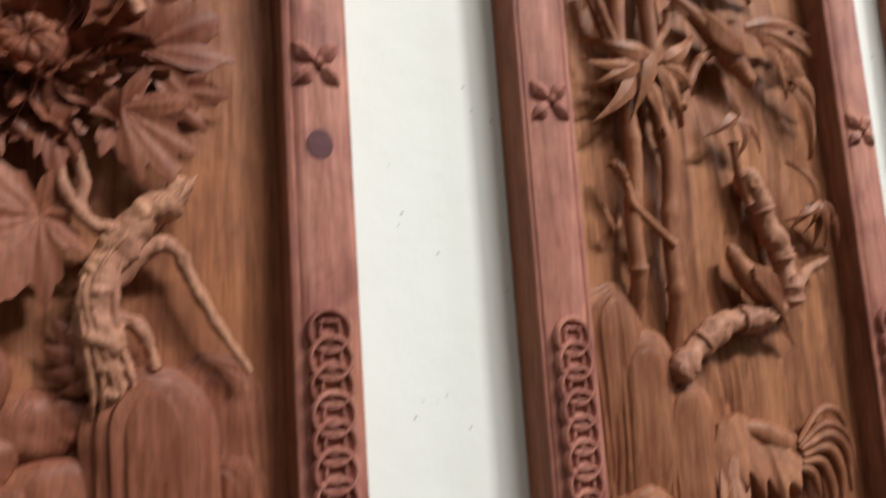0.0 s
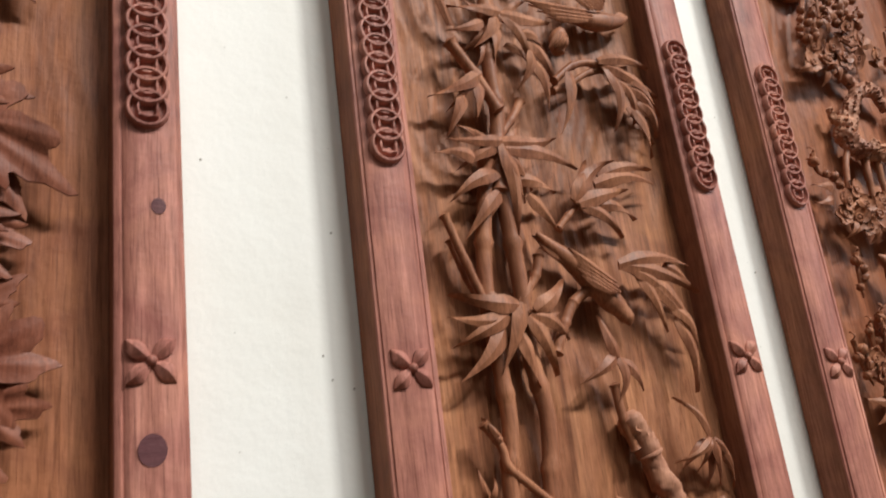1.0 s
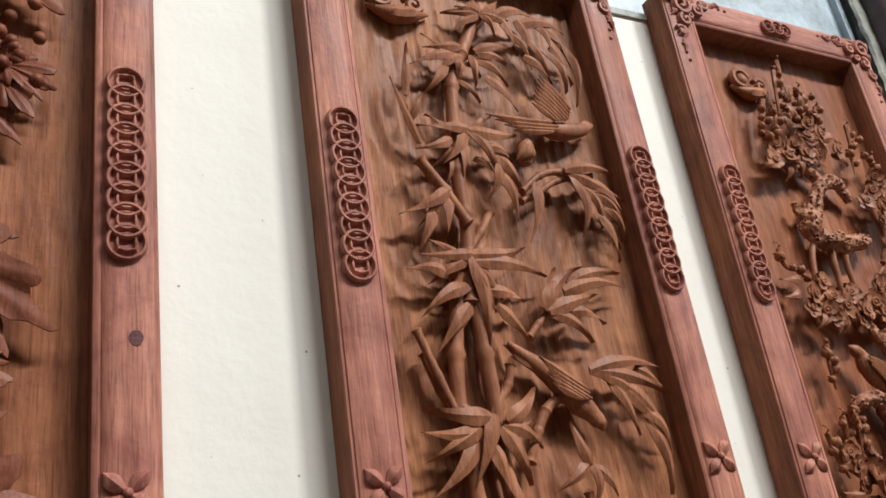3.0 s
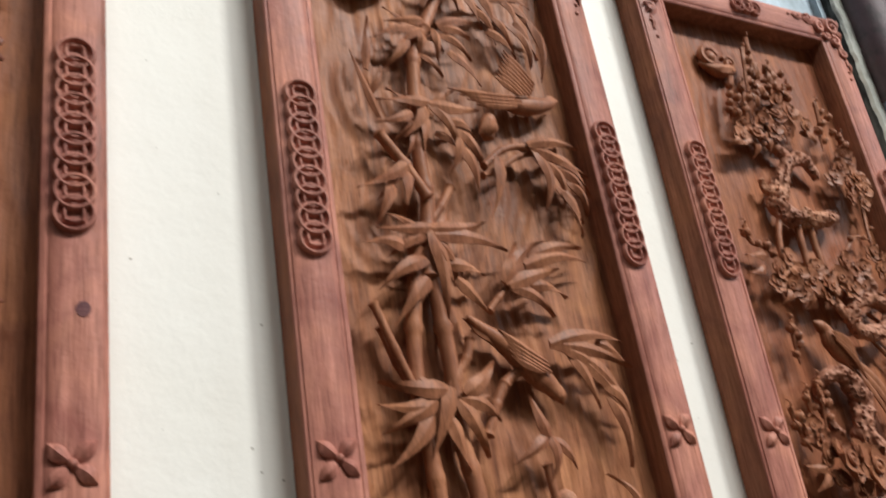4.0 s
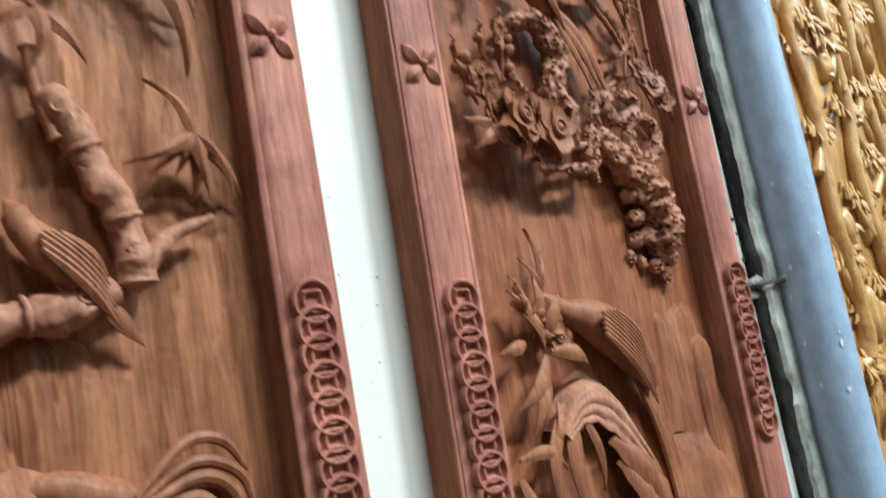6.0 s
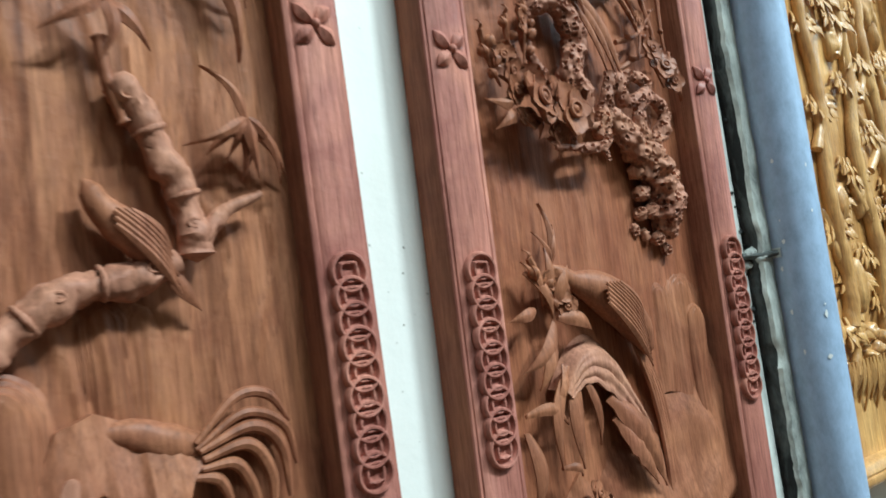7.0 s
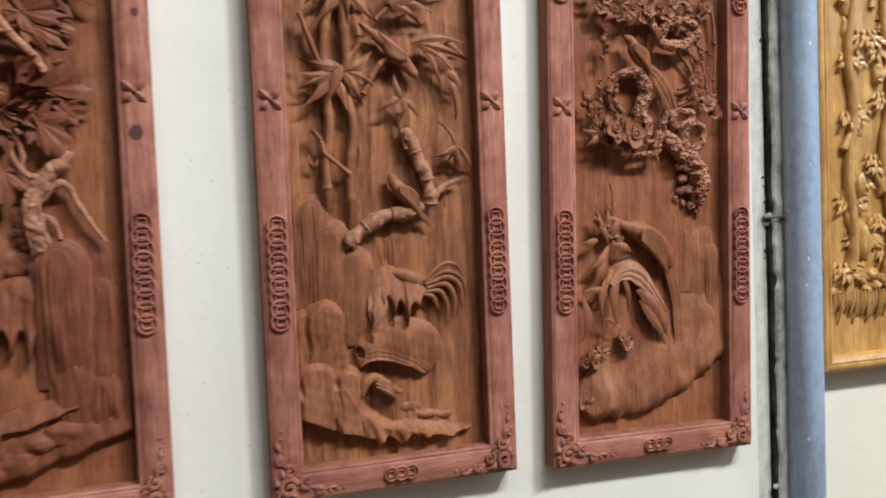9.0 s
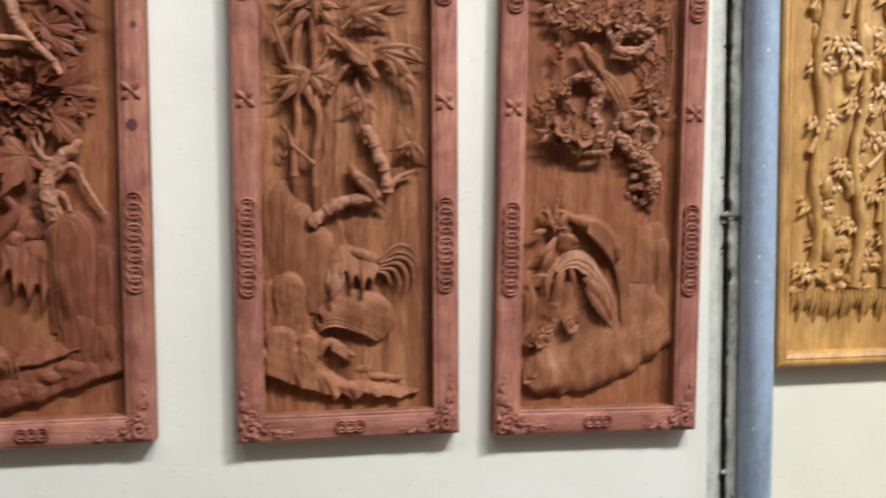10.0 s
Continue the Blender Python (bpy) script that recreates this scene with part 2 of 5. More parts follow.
def ball(sh, c, r, seg=8, squash=1.0):
    rows = []
    for i in range(1, 6):
        a = math.pi * i / 6
        rows.append([(c[0] + r * math.sin(a) * math.cos(b), c[1] - r * squash * math.cos(a), c[2] + r * math.sin(a) * math.sin(b))
                     for b in np.linspace(0, 2 * math.pi, seg, endpoint=False)])
    sh.grid(rows, wrap_v=True)
    sh.fan(rows[0], (c[0], c[1] - r * squash, c[2]))
    sh.fan(rows[-1], (c[0], c[1] + r * squash, c[2]))


def mm(*pts):
    return [tuple(c * 0.001 for c in p) for p in pts]


# ---- wall, room ----
def slab(name, x0, x1, y0, y1, z0, z1, mat, label, category="wall"):
    sh = Shape()
    sh.box(x0, x1, y0, y1, z0, z1)
    ob = part(name, sh, mat, smooth=False)
    return tagged(ob, label, category, kind="structure")


slab("wall_north", -4.0, 0.757, WALL_Y, 0.24, 0, 2.29, WHITE, "white painted plaster wall with small dark specks")
slab("wall_north_edge", 0.757, 0.788, WALL_Y + 0.001, 0.24, 0, 2.29, EDGE, "grimy grey-green edge of the plaster wall")
slab("wall_north_east", 0.822, 5.0, WALL_Y + 0.003, 0.24, 0, 2.62, CREAM, "cream painted plaster wall with stains")
slab("wall_gap", 0.788, 0.822, 0.085, 0.24, 0, 2.62, SHADE_GRIME, "dark open joint between two walls")
slab("wall_top", -4.0, 0.780, 0.052, 0.24, 2.29, 6.4, SHEET, "pale blue painted sheet above the white wall")
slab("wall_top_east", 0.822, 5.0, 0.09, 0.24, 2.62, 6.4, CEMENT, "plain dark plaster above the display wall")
slab("wall_south", -4.0, 5.0, -6.2, -6.0, 0, 6.4, CEMENT, "plain grey painted wall behind the viewer")
slab("wall_west", -4.2, -4.0, -6.2, 0.24, 0, 6.4, CEMENT, "plain grey painted side wall")
slab("wall_east", 5.0, 5.2, -6.2, 0.24, 0, 6.4, CEMENT, "plain grey painted side wall")
slab("floor", -4.2, 5.2, -6.2, 0.24, -0.1, 0, BROWN, "plain brown workshop floor", "floor")
slab("ceiling", -4.2, 5.2, -6.2, 0.24, 6.4, 6.5, CEMENT, "plain dark ceiling", "ceiling")


# ---- panel frames ----
HALF_W, HALF_H, RAIL = 0.2135, 0.649, 0.051
PROFILE = [(0.0, 0.0385), (0.0, 0.0045), (0.0012, 0.0030), (0.0035, 0.0028), (0.0042, 0.0012), (0.011, -0.0006), (0.0255, -0.0016), (0.038, -0.0008),
           (0.0435, 0.0002), (0.0445, 0.0014), (0.0455, 0.0014), (0.0462, 0.0006), (0.0500, 0.0012), (0.051, 0.0024), (0.051, 0.0385)]


def rail_shape(half_w, half_h, side, profile):
    """One mitred frame member; side is left, right, top or bottom."""
    sh = Shape()
    rows = []
    for s in np.linspace(-1, 1, 25):
        row = []
        for d, y in profile:
            wob = 0.0003 * noise.noise(Vector((s * 9, d * 40, ord(side[0]))))
            if side in ("left", "right"):
                k = -1 if side == "left" else 1
                row.append((k * (half_w - d), y + wob, s * (half_h - d)))
            else:
                k = -1 if side == "bottom" else 1
                row.append((s * (half_w - d), y + wob, k * (half_h - d)))
        rows.append(row)
    sh.grid(rows)
    return sh


def coin_mesh(r=0.0168):
    """One coin of the carved chain: a raised rim, a sunk field and a raised border round a square hole."""
    sh = Shape()
    rows = []
    step = lambda a, b, x: min(1.0, max(0.0, (x - a) / (b - a)))
    for d in (0.0, 0.16, 0.26, 0.33, 0.38, 0.43, 0.48, 0.54, 0.60, 0.68, 0.75, 0.77, 0.83, 0.92, 0.97, 1.0):
        row = []
        for a in np.linspace(0, 2 * math.pi, 48, endpoint=False):
            x, z = d * math.cos(a), d * math.sin(a)
            m = max(abs(x), abs(z)) + 0.10 * min(abs(x), abs(z))
            border = step(0.33, 0.38, m) * (1 - step(0.48, 0.54, m))
            rim = step(0.76, 0.83, d) * (1 - 0.4 * step(0.92, 1.0, d))
            h = max(0.85 * border, rim)
            row.append((x * r, -0.0006 - 0.0050 * h, z * r))
        rows.append(row)
    rows.append([(1.02 * x, 0.001, 1.02 * z) for x, y, z in rows[-1]])
    sh.grid(rows, wrap_v=True)
    return sh.mesh("ring", RAIL_V)


def rosette_mesh():
    """Four pointed petals crossed round a small boss."""
    sh = Shape()
    for a in (45, 135, 225, 315):
        c, s = math.cos(radians(a)), math.sin(radians(a))
        leaf(sh, (c * 0.002, s * 0.002), (c * 0.0245, s * 0.0225), 0.0128, -0.0012, -0.0004, 0.04, 0.62, 0.004, 11, full=0.55, arch=0.0012, root=0.25)
    ball(sh, (0, -0.0028, 0), 0.0042)
    return sh.mesh("rosette", RAIL_V)


COIN, COIN_SMALL, ROSETTE = coin_mesh(), coin_mesh(0.0125), rosette_mesh()


def spiral(sh, c, r, turns, start, hand, y, thick):
    pts = []
    for k in range(14):
        s = k / 13
        a = start + hand * s * turns * 2 * math.pi
        rr = r * (1 - 0.85 * s)
        pts.append((c[0] + rr * math.cos(a), y - 0.001 * s, c[1] + rr * math.sin(a)))
    tube(sh, pts, [thick, thick, thick * 0.8], 26, 6, flat=1.2)


def corner_pieces(kx, kz):
    """Scrolled leafwork in one corner of a frame; kx and kz are its signs. Gives the main volute and its lesser pieces."""
    cx, cz = kx * (HALF_W - 0.026), kz * (HALF_H - 0.026)
    rng = random.Random(5)
    sh = Shape()
    spiral(sh, (cx, cz), 0.0165, 1.4, 0.4, kx * kz, -0.003, 0.0046)
    main = sh.mesh("corner_ornament", RAIL_V)
    out = []
    for x, z, r, a, hand, y, w in ((-2, -26, 10.5, 2.0, -1, -0.003, 3.8), (-28, -4, 10.5, 1.0, 1, -0.003, 3.8), (10, -46, 8.5, 2.5, 1, -0.002, 2.8), (-48, 10, 8.5, 2.5, -1, -0.002, 2.8), (12, 12, 9, 0.6, -1, -0.002, 3.0), (-14, -16, 7, 3.0, 1, -0.002, 2.6)):
        sh = Shape()
        spiral(sh, (cx + kx * x * 0.001, cz + kz * z * 0.001), r * 0.001, 1.2, a, hand * kx * kz, y, w * 0.001)
        out.append(("scroll", sh.mesh("scroll", RAIL_V)))
    for a, b, w in (((0, -12), (14, -34), 9), ((2, -30), (13, -66), 8), ((10, -58), (15, -84), 5), ((-12, 2), (-36, 14), 9), ((-34, 4), (-66, 14), 8),
                    ((-60, 10), (-86, 15), 5), ((4, 4), (20, 18), 11), ((0, 8), (-18, 19), 9), ((10, -2), (20, -20), 9), ((4, -40), (18, -56), 8), ((-40, 4), (-58, 18), 8)):
        p, q = ((cx + kx * v[0] * 0.001, cz + kz * v[1] * 0.001) for v in (a, b))
        sh = Shape()
        leaf(sh, p, q, w * 0.0014, -0.0015, 0.0005, rng.uniform(-0.25, 0.25), 0.55, 0.003, 9, 2, 0.3, arch=0.003)
        out.append(("leaf", sh.mesh("leaf", RAIL_V)))
    for i in range(7):
        s = i / 6
        sh = Shape()
        ball(sh, (cx + kx * (0.013 - 0.006 * s), -0.001, cz - kz * (0.06 + 0.04 * s)) if i % 2 else (cx - kx * (0.055 + 0.035 * s), -0.001, cz + kz * (0.014 - 0.003 * s)), 0.0028)
        out.append(("bead", sh.mesh("bead", RAIL_V)))
    return main, out


CORNERS = {(kx, kz): corner_pieces(kx, kz) for kx in (-1, 1) for kz in (-1, 1)}


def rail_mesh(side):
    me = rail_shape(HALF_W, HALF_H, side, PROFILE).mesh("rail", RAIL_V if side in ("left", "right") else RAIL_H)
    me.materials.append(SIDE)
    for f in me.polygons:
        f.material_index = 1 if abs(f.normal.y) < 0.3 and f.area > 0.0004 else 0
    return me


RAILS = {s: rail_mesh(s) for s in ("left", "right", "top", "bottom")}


def ground_mesh(seed, gouge=1.0):
    """The sunk ground of a panel, with long shallow gouge marks."""
    sh = Shape()
    rows = []
    for z in np.linspace(-0.605, 0.605, 200):
        row = []
        for x in np.linspace(-0.165, 0.165, 110):
            h = 0.0030 * noise.noise(Vector((x * 40 + seed, z * 4.5, seed))) - 0.0034 * (1 - abs(noise.noise(Vector((x * 52 + 1.6 * noise.noise(Vector((x * 9, z * 9, seed))), z * 3.2 + seed, seed))))) ** 6
            h = 0.9 * gouge * (h + 0.0014 * noise.noise(Vector((x * 120, z * 9 + seed, seed)))) + 0.0012 * noise.noise(Vector((x * 12, z * 8, seed)))
            row.append((x, BOARD_Y + h, z))
        rows.append(row)
    sh.grid(rows)
    sh.box(-0.165, 0.165, 0.0345, 0.0395, -0.605, 0.605)
    return sh.mesh("ground", GROUND if gouge > 0.9 else GROUND_SOFT)


def framed_panel(x, z, tilt, label, seed, gouge):
    root = new("carved_panel")
    root.matrix_world = pose(x, 0, z, 0, tilt, 0)
    tagged(root, label, "wall panel", "carved panels in a row")
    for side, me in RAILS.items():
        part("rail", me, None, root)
    part("ground", ground_mesh(seed, gouge), None, root, "brown sunk wooden ground")
    rng = random.Random(seed)
    for kx in (-1, 1):
        for kz in (-1, 1):
            for i in range(9):
                ob = part("ring", COIN, None, root)
                ob.location = (kx * 0.1875, -0.0011 - 0.0009 * (4 - abs(i - 4)) / 4 - (0.0005 if i % 2 else 0), kz * (0.1985 + 0.01925 * i))
                ob.rotation_euler = (0, radians(rng.uniform(-3, 3)), 0)
        ob = part("rosette", ROSETTE, None, root)
        ob.location = (kx * 0.1875, -0.0012, 0)
    for kz in (-1, 1):
        for i in (-1, 0, 1):
            ob = part("ring", COIN_SMALL, None, root)
            ob.location = (i * 0.0175, -0.0012 - (0 if i else 0.0009), kz * (HALF_H - 0.0262))
    for key, (me, pieces) in CORNERS.items():
        corner = part("corner_ornament", me, None, root)
        for name, piece in pieces:
            part(name, piece, None, corner)
    return root


panel_peony = framed_panel(-0.5755, 1.687, 0.0, "reddish rosewood panel carved with flowers, leaves and rocks", 11, 0.35)
panel_bamboo = framed_panel(0.001, 1.675, 0.0, "reddish rosewood panel carved with bamboo and rocks", 23, 1.0)
panel_plum = framed_panel(0.5125, 1.661, 1.2, "reddish rosewood panel carved with blossom and gnarled wood", 37, 0.5)


# ---- carving tools ----
def arch_rock(cx, top, w, h, y_edge, y_face, steps=4, lean=0.0, seed=0):
    """A standing rock: a round-topped slab in stepped layers with fluted sides."""
    sh = Shape()
    rows = []
    K, S = 26, 60
    for k in range(K + 1):
        r = k / K
        ring = []
        hw = w / 2 * (1 - r)
        for j in range(S):
            s = j / (S - 1)
            side = 0.36
            if s < side:
                x, z = -hw, -h + (h - w * 0.55) * (s / side)
            elif s > 1 - side:
                x, z = hw, -h + (h - w * 0.55) * ((1 - s) / side)
            else:
                a = math.pi * (1 - (s - side) / (1 - 2 * side))
                x, z = hw * math.cos(a), -w * 0.55 + (w * 0.55 - r * w * 0.34) * math.sin(a)
            layer = math.floor(r * steps * 1.6) / (steps * 1.6)
            f = 0.45 * (1 - (1 - r) ** 2.4) + 0.55 * min(1.0, layer * 1.9 + 0.05)
            wob = noise.noise(Vector((x * 55 + seed, z * 14, seed * 1.7)))
            y = y_edge + (y_face - y_edge) * f + 0.0030 * wob + 0.0019 * abs(noise.noise(Vector((x * 120 + seed + 1.2 * noise.noise(Vector((x * 14, z * 14, seed))), z * 10, 3.0))))
            y += (BOARD_Y - 0.002 - y) * max(0.0, min(1.0, (-z / h - 0.55) / 0.45)) ** 1.5 * 0.8
            if k == 0:
                y = BOARD_Y + 0.003
            ring.append((cx + x * (1 + 0.10 * wob) + lean * z, y + 0.0011 * noise.noise(Vector((x * 190, z * 9, seed + 2))) + 0.0012 * noise.noise(Vector((x * 60, z * 30, seed + 5))), top + z + 0.004 * wob))
        rows.append(ring)
    sh.grid(rows)
    return sh


def ledge(low, high, y_low, y_high, seed, folds=0.004, across=26.0, n=64, m=26, ragged=0.004):
    """A mass of folded rock between a lower and an upper line (lists of x, z in mm); its folds run down into the points of the lower edge."""
    lx, lz = zip(*mm(*low))
    hx, hz = zip(*mm(*high))
    n = int(n * 1.5)
    rows = []

    def edge(x):
        i = int(np.clip(np.searchsorted(lx, x) - 1, 0, len(lx) - 2))
        t = min(1.0, max(0.0, (x - lx[i]) / (lx[i + 1] - lx[i])))
        a, b = lz[i], lz[i + 1]
        return a + (b - a) * math.sin(0.5 * math.pi * t) ** 0.8 if b > a else b + (a - b) * math.sin(0.5 * math.pi * (1 - t)) ** 0.8

    span = lx[-1] - lx[0]
    for i in range(n):
        x = lx[0] + span * i / (n - 1)
        z0 = edge(x) + ragged * noise.noise(Vector((x * 60, seed, 0))) - abs(ragged * 0.8 * noise.noise(Vector((x * 130, seed, 5))))
        even = np.mean([np.interp(x + k * 0.006, lx, lz) for k in range(-4, 5)])
        dip = even - z0
        z1 = np.interp(x, hx, hz)
        row = [(x, BOARD_Y + 0.003, z0 + 0.005)]
        for j in range(m):
            t = j / (m - 1)
            z = even + (z1 - even) * t - dip * (1 - t) ** 2.5
            drift = 1.2 * noise.noise(Vector((x * 16, z * 16, seed)))
            fold = noise.noise(Vector((x * across * 1.6 + drift, z * 7, seed))) + 0.5 * noise.noise(Vector((x * across * 4 + drift, z * 12, seed + 4)))
            big = noise.noise(Vector((x * 15, z * 15, seed + 9)))
            y = y_low + (y_high - y_low) * t - folds * 1.1 * fold - 2.0 * folds * big - 0.30 * dip * (1 - t) ** 1.5
            y += 0.014 * max(0.0, 1 - t * 6) ** 2
            row.append((x, min(y, BOARD_Y + 0.001), z))
        row.append((x, BOARD_Y + 0.003, z1))
        rows.append(row)
    sh = Shape()
    sh.grid(rows)
    return sh


def boulder(x, z, rx, rz, y, seed, deep=0.014):
    """A low rounded stone (mm), uneven."""
    sh = Shape()
    rows = []
    for i in range(1, 11):
        a = math.pi * 0.55 * i / 10
        row = []
        for b in np.linspace(0, 2 * math.pi, 26, endpoint=False):
            q = 1 + 0.22 * noise.noise(Vector((math.cos(b) * 1.3, math.sin(b) * 1.3, seed))) + 0.06 * noise.noise(Vector((math.cos(b) * 4, math.sin(b) * 4 + a * 3, seed)))
            h = 0.004 * noise.noise(Vector((math.cos(b) * a * 1.6, math.sin(b) * a * 1.6, seed + 3)))
            row.append(((x + rx * q * math.sin(a) * math.cos(b)) * 0.001, y + deep * (1 - math.cos(a)) + h * math.cos(a), (z + rz * q * math.sin(a) * math.sin(b)) * 0.001))
        rows.append(row)
    sh.grid(rows, wrap_v=True)
    sh.fan(rows[0], (x * 0.001, y, z * 0.001))
    return sh


def bird(body, radii, feathers, tail, y=0.012):
    """One plain carved form of a perched or flying bird: a body with ribbed wing and tail blades."""
    sh = Shape()
    tube(sh, [(x, y, z) for x, z in mm(*body)], [r * 0.00088 for r in radii], 30, 14, 0.06, 160, flat=0.85)
    for (a, b), w in feathers:
        (p, q) = mm(a, b)
        leaf(sh, p, q, w * 0.001, y - 0.0008 * max(radii) - 0.0015, y - 0.0005 * max(radii), 0.05, 0.55, 0.0022, 9, full=0.55, arch=0.002)
    for (a, b), w, bend in tail:
        (p, q) = mm(a, b)
        leaf(sh, p, q, w * 0.001, y - 0.003, y + 0.004, bend, 0.3, 0.003, 12, full=0.5, arch=0.002)
    return sh


def wing(s, t, spread, n, back=0.25):
    """n long blades side by side from the shoulder s towards the wing's tip t."""
    d = np.array(t, float) - np.array(s, float)
    nrm = np.array((-d[1], d[0])) / np.hypot(*d)
    out = []
    for i in range(n):
        k = i / (n - 1) - 0.5
        a = np.array(s) + nrm * spread * k * 0.8 + d * back * abs(k)
        b = np.array(s) + d * (1 - 0.35 * (k + 0.5)) + nrm * spread * k
        out.append((tuple(a), tuple(b)))
    return out


def petal(sh, c, ang, r, w, y, cup, lift, rng, crinkle=0.0):
    """One cupped petal of a flower, rooted at c and pointing along ang."""
    d, e = (math.cos(ang), math.sin(ang)), (-math.sin(ang), math.cos(ang))
    rows, back = [], []
    for i in range(6):
        s = i / 5
        half = w * math.sin(math.pi * (0.14 + 0.62 * s)) ** 0.6
        row, bk = [], []
        for k in (-1, -0.5, 0, 0.5, 1):
            fr = crinkle * r * math.sin(k * 7 + i + ang * 3) * s
            x = c[0] + d[0] * (r * s * (1 - 0.32 * k * k) + fr) + e[0] * half * k
            z = c[1] + d[1] * (r * s * (1 - 0.32 * k * k) + fr) + e[1] * half * k
            yy = y - lift * s - cup * (k * k * 0.6 + s * s) + fr
            row.append((x, yy, z))
            bk.append((x, yy + 0.0022, z))
        rows.append(row + bk[::-1])
    sh.grid(rows, wrap_v=True)
    o = len(sh.v)
    sh.v.extend(rows[-1])
    sh.f.append(tuple(range(o, o + 10)))


def blossom_mesh(r, seed):
    """An open five-petalled blossom: broad overlapping petals with turned edges round a ringed boss."""
    sh, rng = Shape(), random.Random(seed)
    for i in range(5):
        petal(sh, (0, 0), i * 2 * math.pi / 5 + rng.uniform(-0.12, 0.12), r * rng.uniform(1.0, 1.2), r * 0.62, -0.0012 * (i % 2), r * rng.uniform(0.06, 0.20), -r * rng.uniform(0.0, 0.10), rng, 0.02)
    tube(sh, [(r * 0.30 * math.cos(a), -r * 0.20, r * 0.30 * math.sin(a)) for a in np.linspace(0, 2 * math.pi, 8, endpoint=False)], [r * 0.09, r * 0.11], 18, 6, closed=True)
    ball(sh, (0, -r * 0.10, 0), r * 0.20)
    return sh.mesh("blossom", CARVED)


def peony(parent, c, r, y, seed):
    """A full, wide flower of many blunt, tumbled petals about a heart of small beads."""
    rng = random.Random(seed)
    cx, cz = c
    sh = Shape()
    for i in range(22):
        a, q = i * 2.4, r * 0.13 * math.sqrt(i / 22)
        ball(sh, (cx + math.cos(a) * q, y - r * 0.20, cz + math.sin(a) * q), r * 0.04, 6)
    ball(sh, (cx, y - r * 0.02, cz), r * 0.24, 10)
    for i in range(11):     # a ribbed dome of closed inner petals
        a = i * 2 * math.pi / 11 + rng.uniform(-0.1, 0.1)
        leaf(sh, (cx + math.cos(a) * r * 0.30, cz + math.sin(a) * r * 0.24), (cx + math.cos(a) * r * 0.03, cz + math.sin(a) * r * 0.03), r * 0.17, y - r * 0.10, y - r * 0.27, 0.06, 0.6, 0.004, 9, arch=r * 0.07, full=0.4)
    flower = part("carved_flower", sh, CARVED_RED, parent)
    for ring, (rr, n, lift, cup) in enumerate(((1.0, 17, -0.02, 0.14), (0.84, 15, 0.02, 0.22), (0.68, 13, 0.06, 0.28), (0.50, 10, 0.08, 0.32), (0.34, 7, 0.10, 0.36))):
        for i in range(n):
            a = (i + 0.5 * ring) * 2 * math.pi / n + rng.uniform(-0.3, 0.3)
            k = r * rr * rng.uniform(0.72, 1.12)
            w = rng.uniform(0.09, 0.19) * (r * 0.5 + k * 0.5)
            flat = 1 - 0.26 * abs(math.sin(a))
            root = (cx + math.cos(a) * k * 0.36, cz + math.sin(a) * k * 0.36 * flat)
            sh = Shape()
            petal(sh, root, a + rng.uniform(-0.6, 0.6), k * 0.60 * flat, w, y - ring * 0.0030 + rng.uniform(-0.006, 0.005), w * cup * rng.choice((1.8, 2.6, 3.4, -2.2)), k * lift + rng.uniform(-0.004, 0.010), rng, rng.uniform(0.05, 0.14))
            part("petal", sh, CARVED_RED, flower)
    return flower


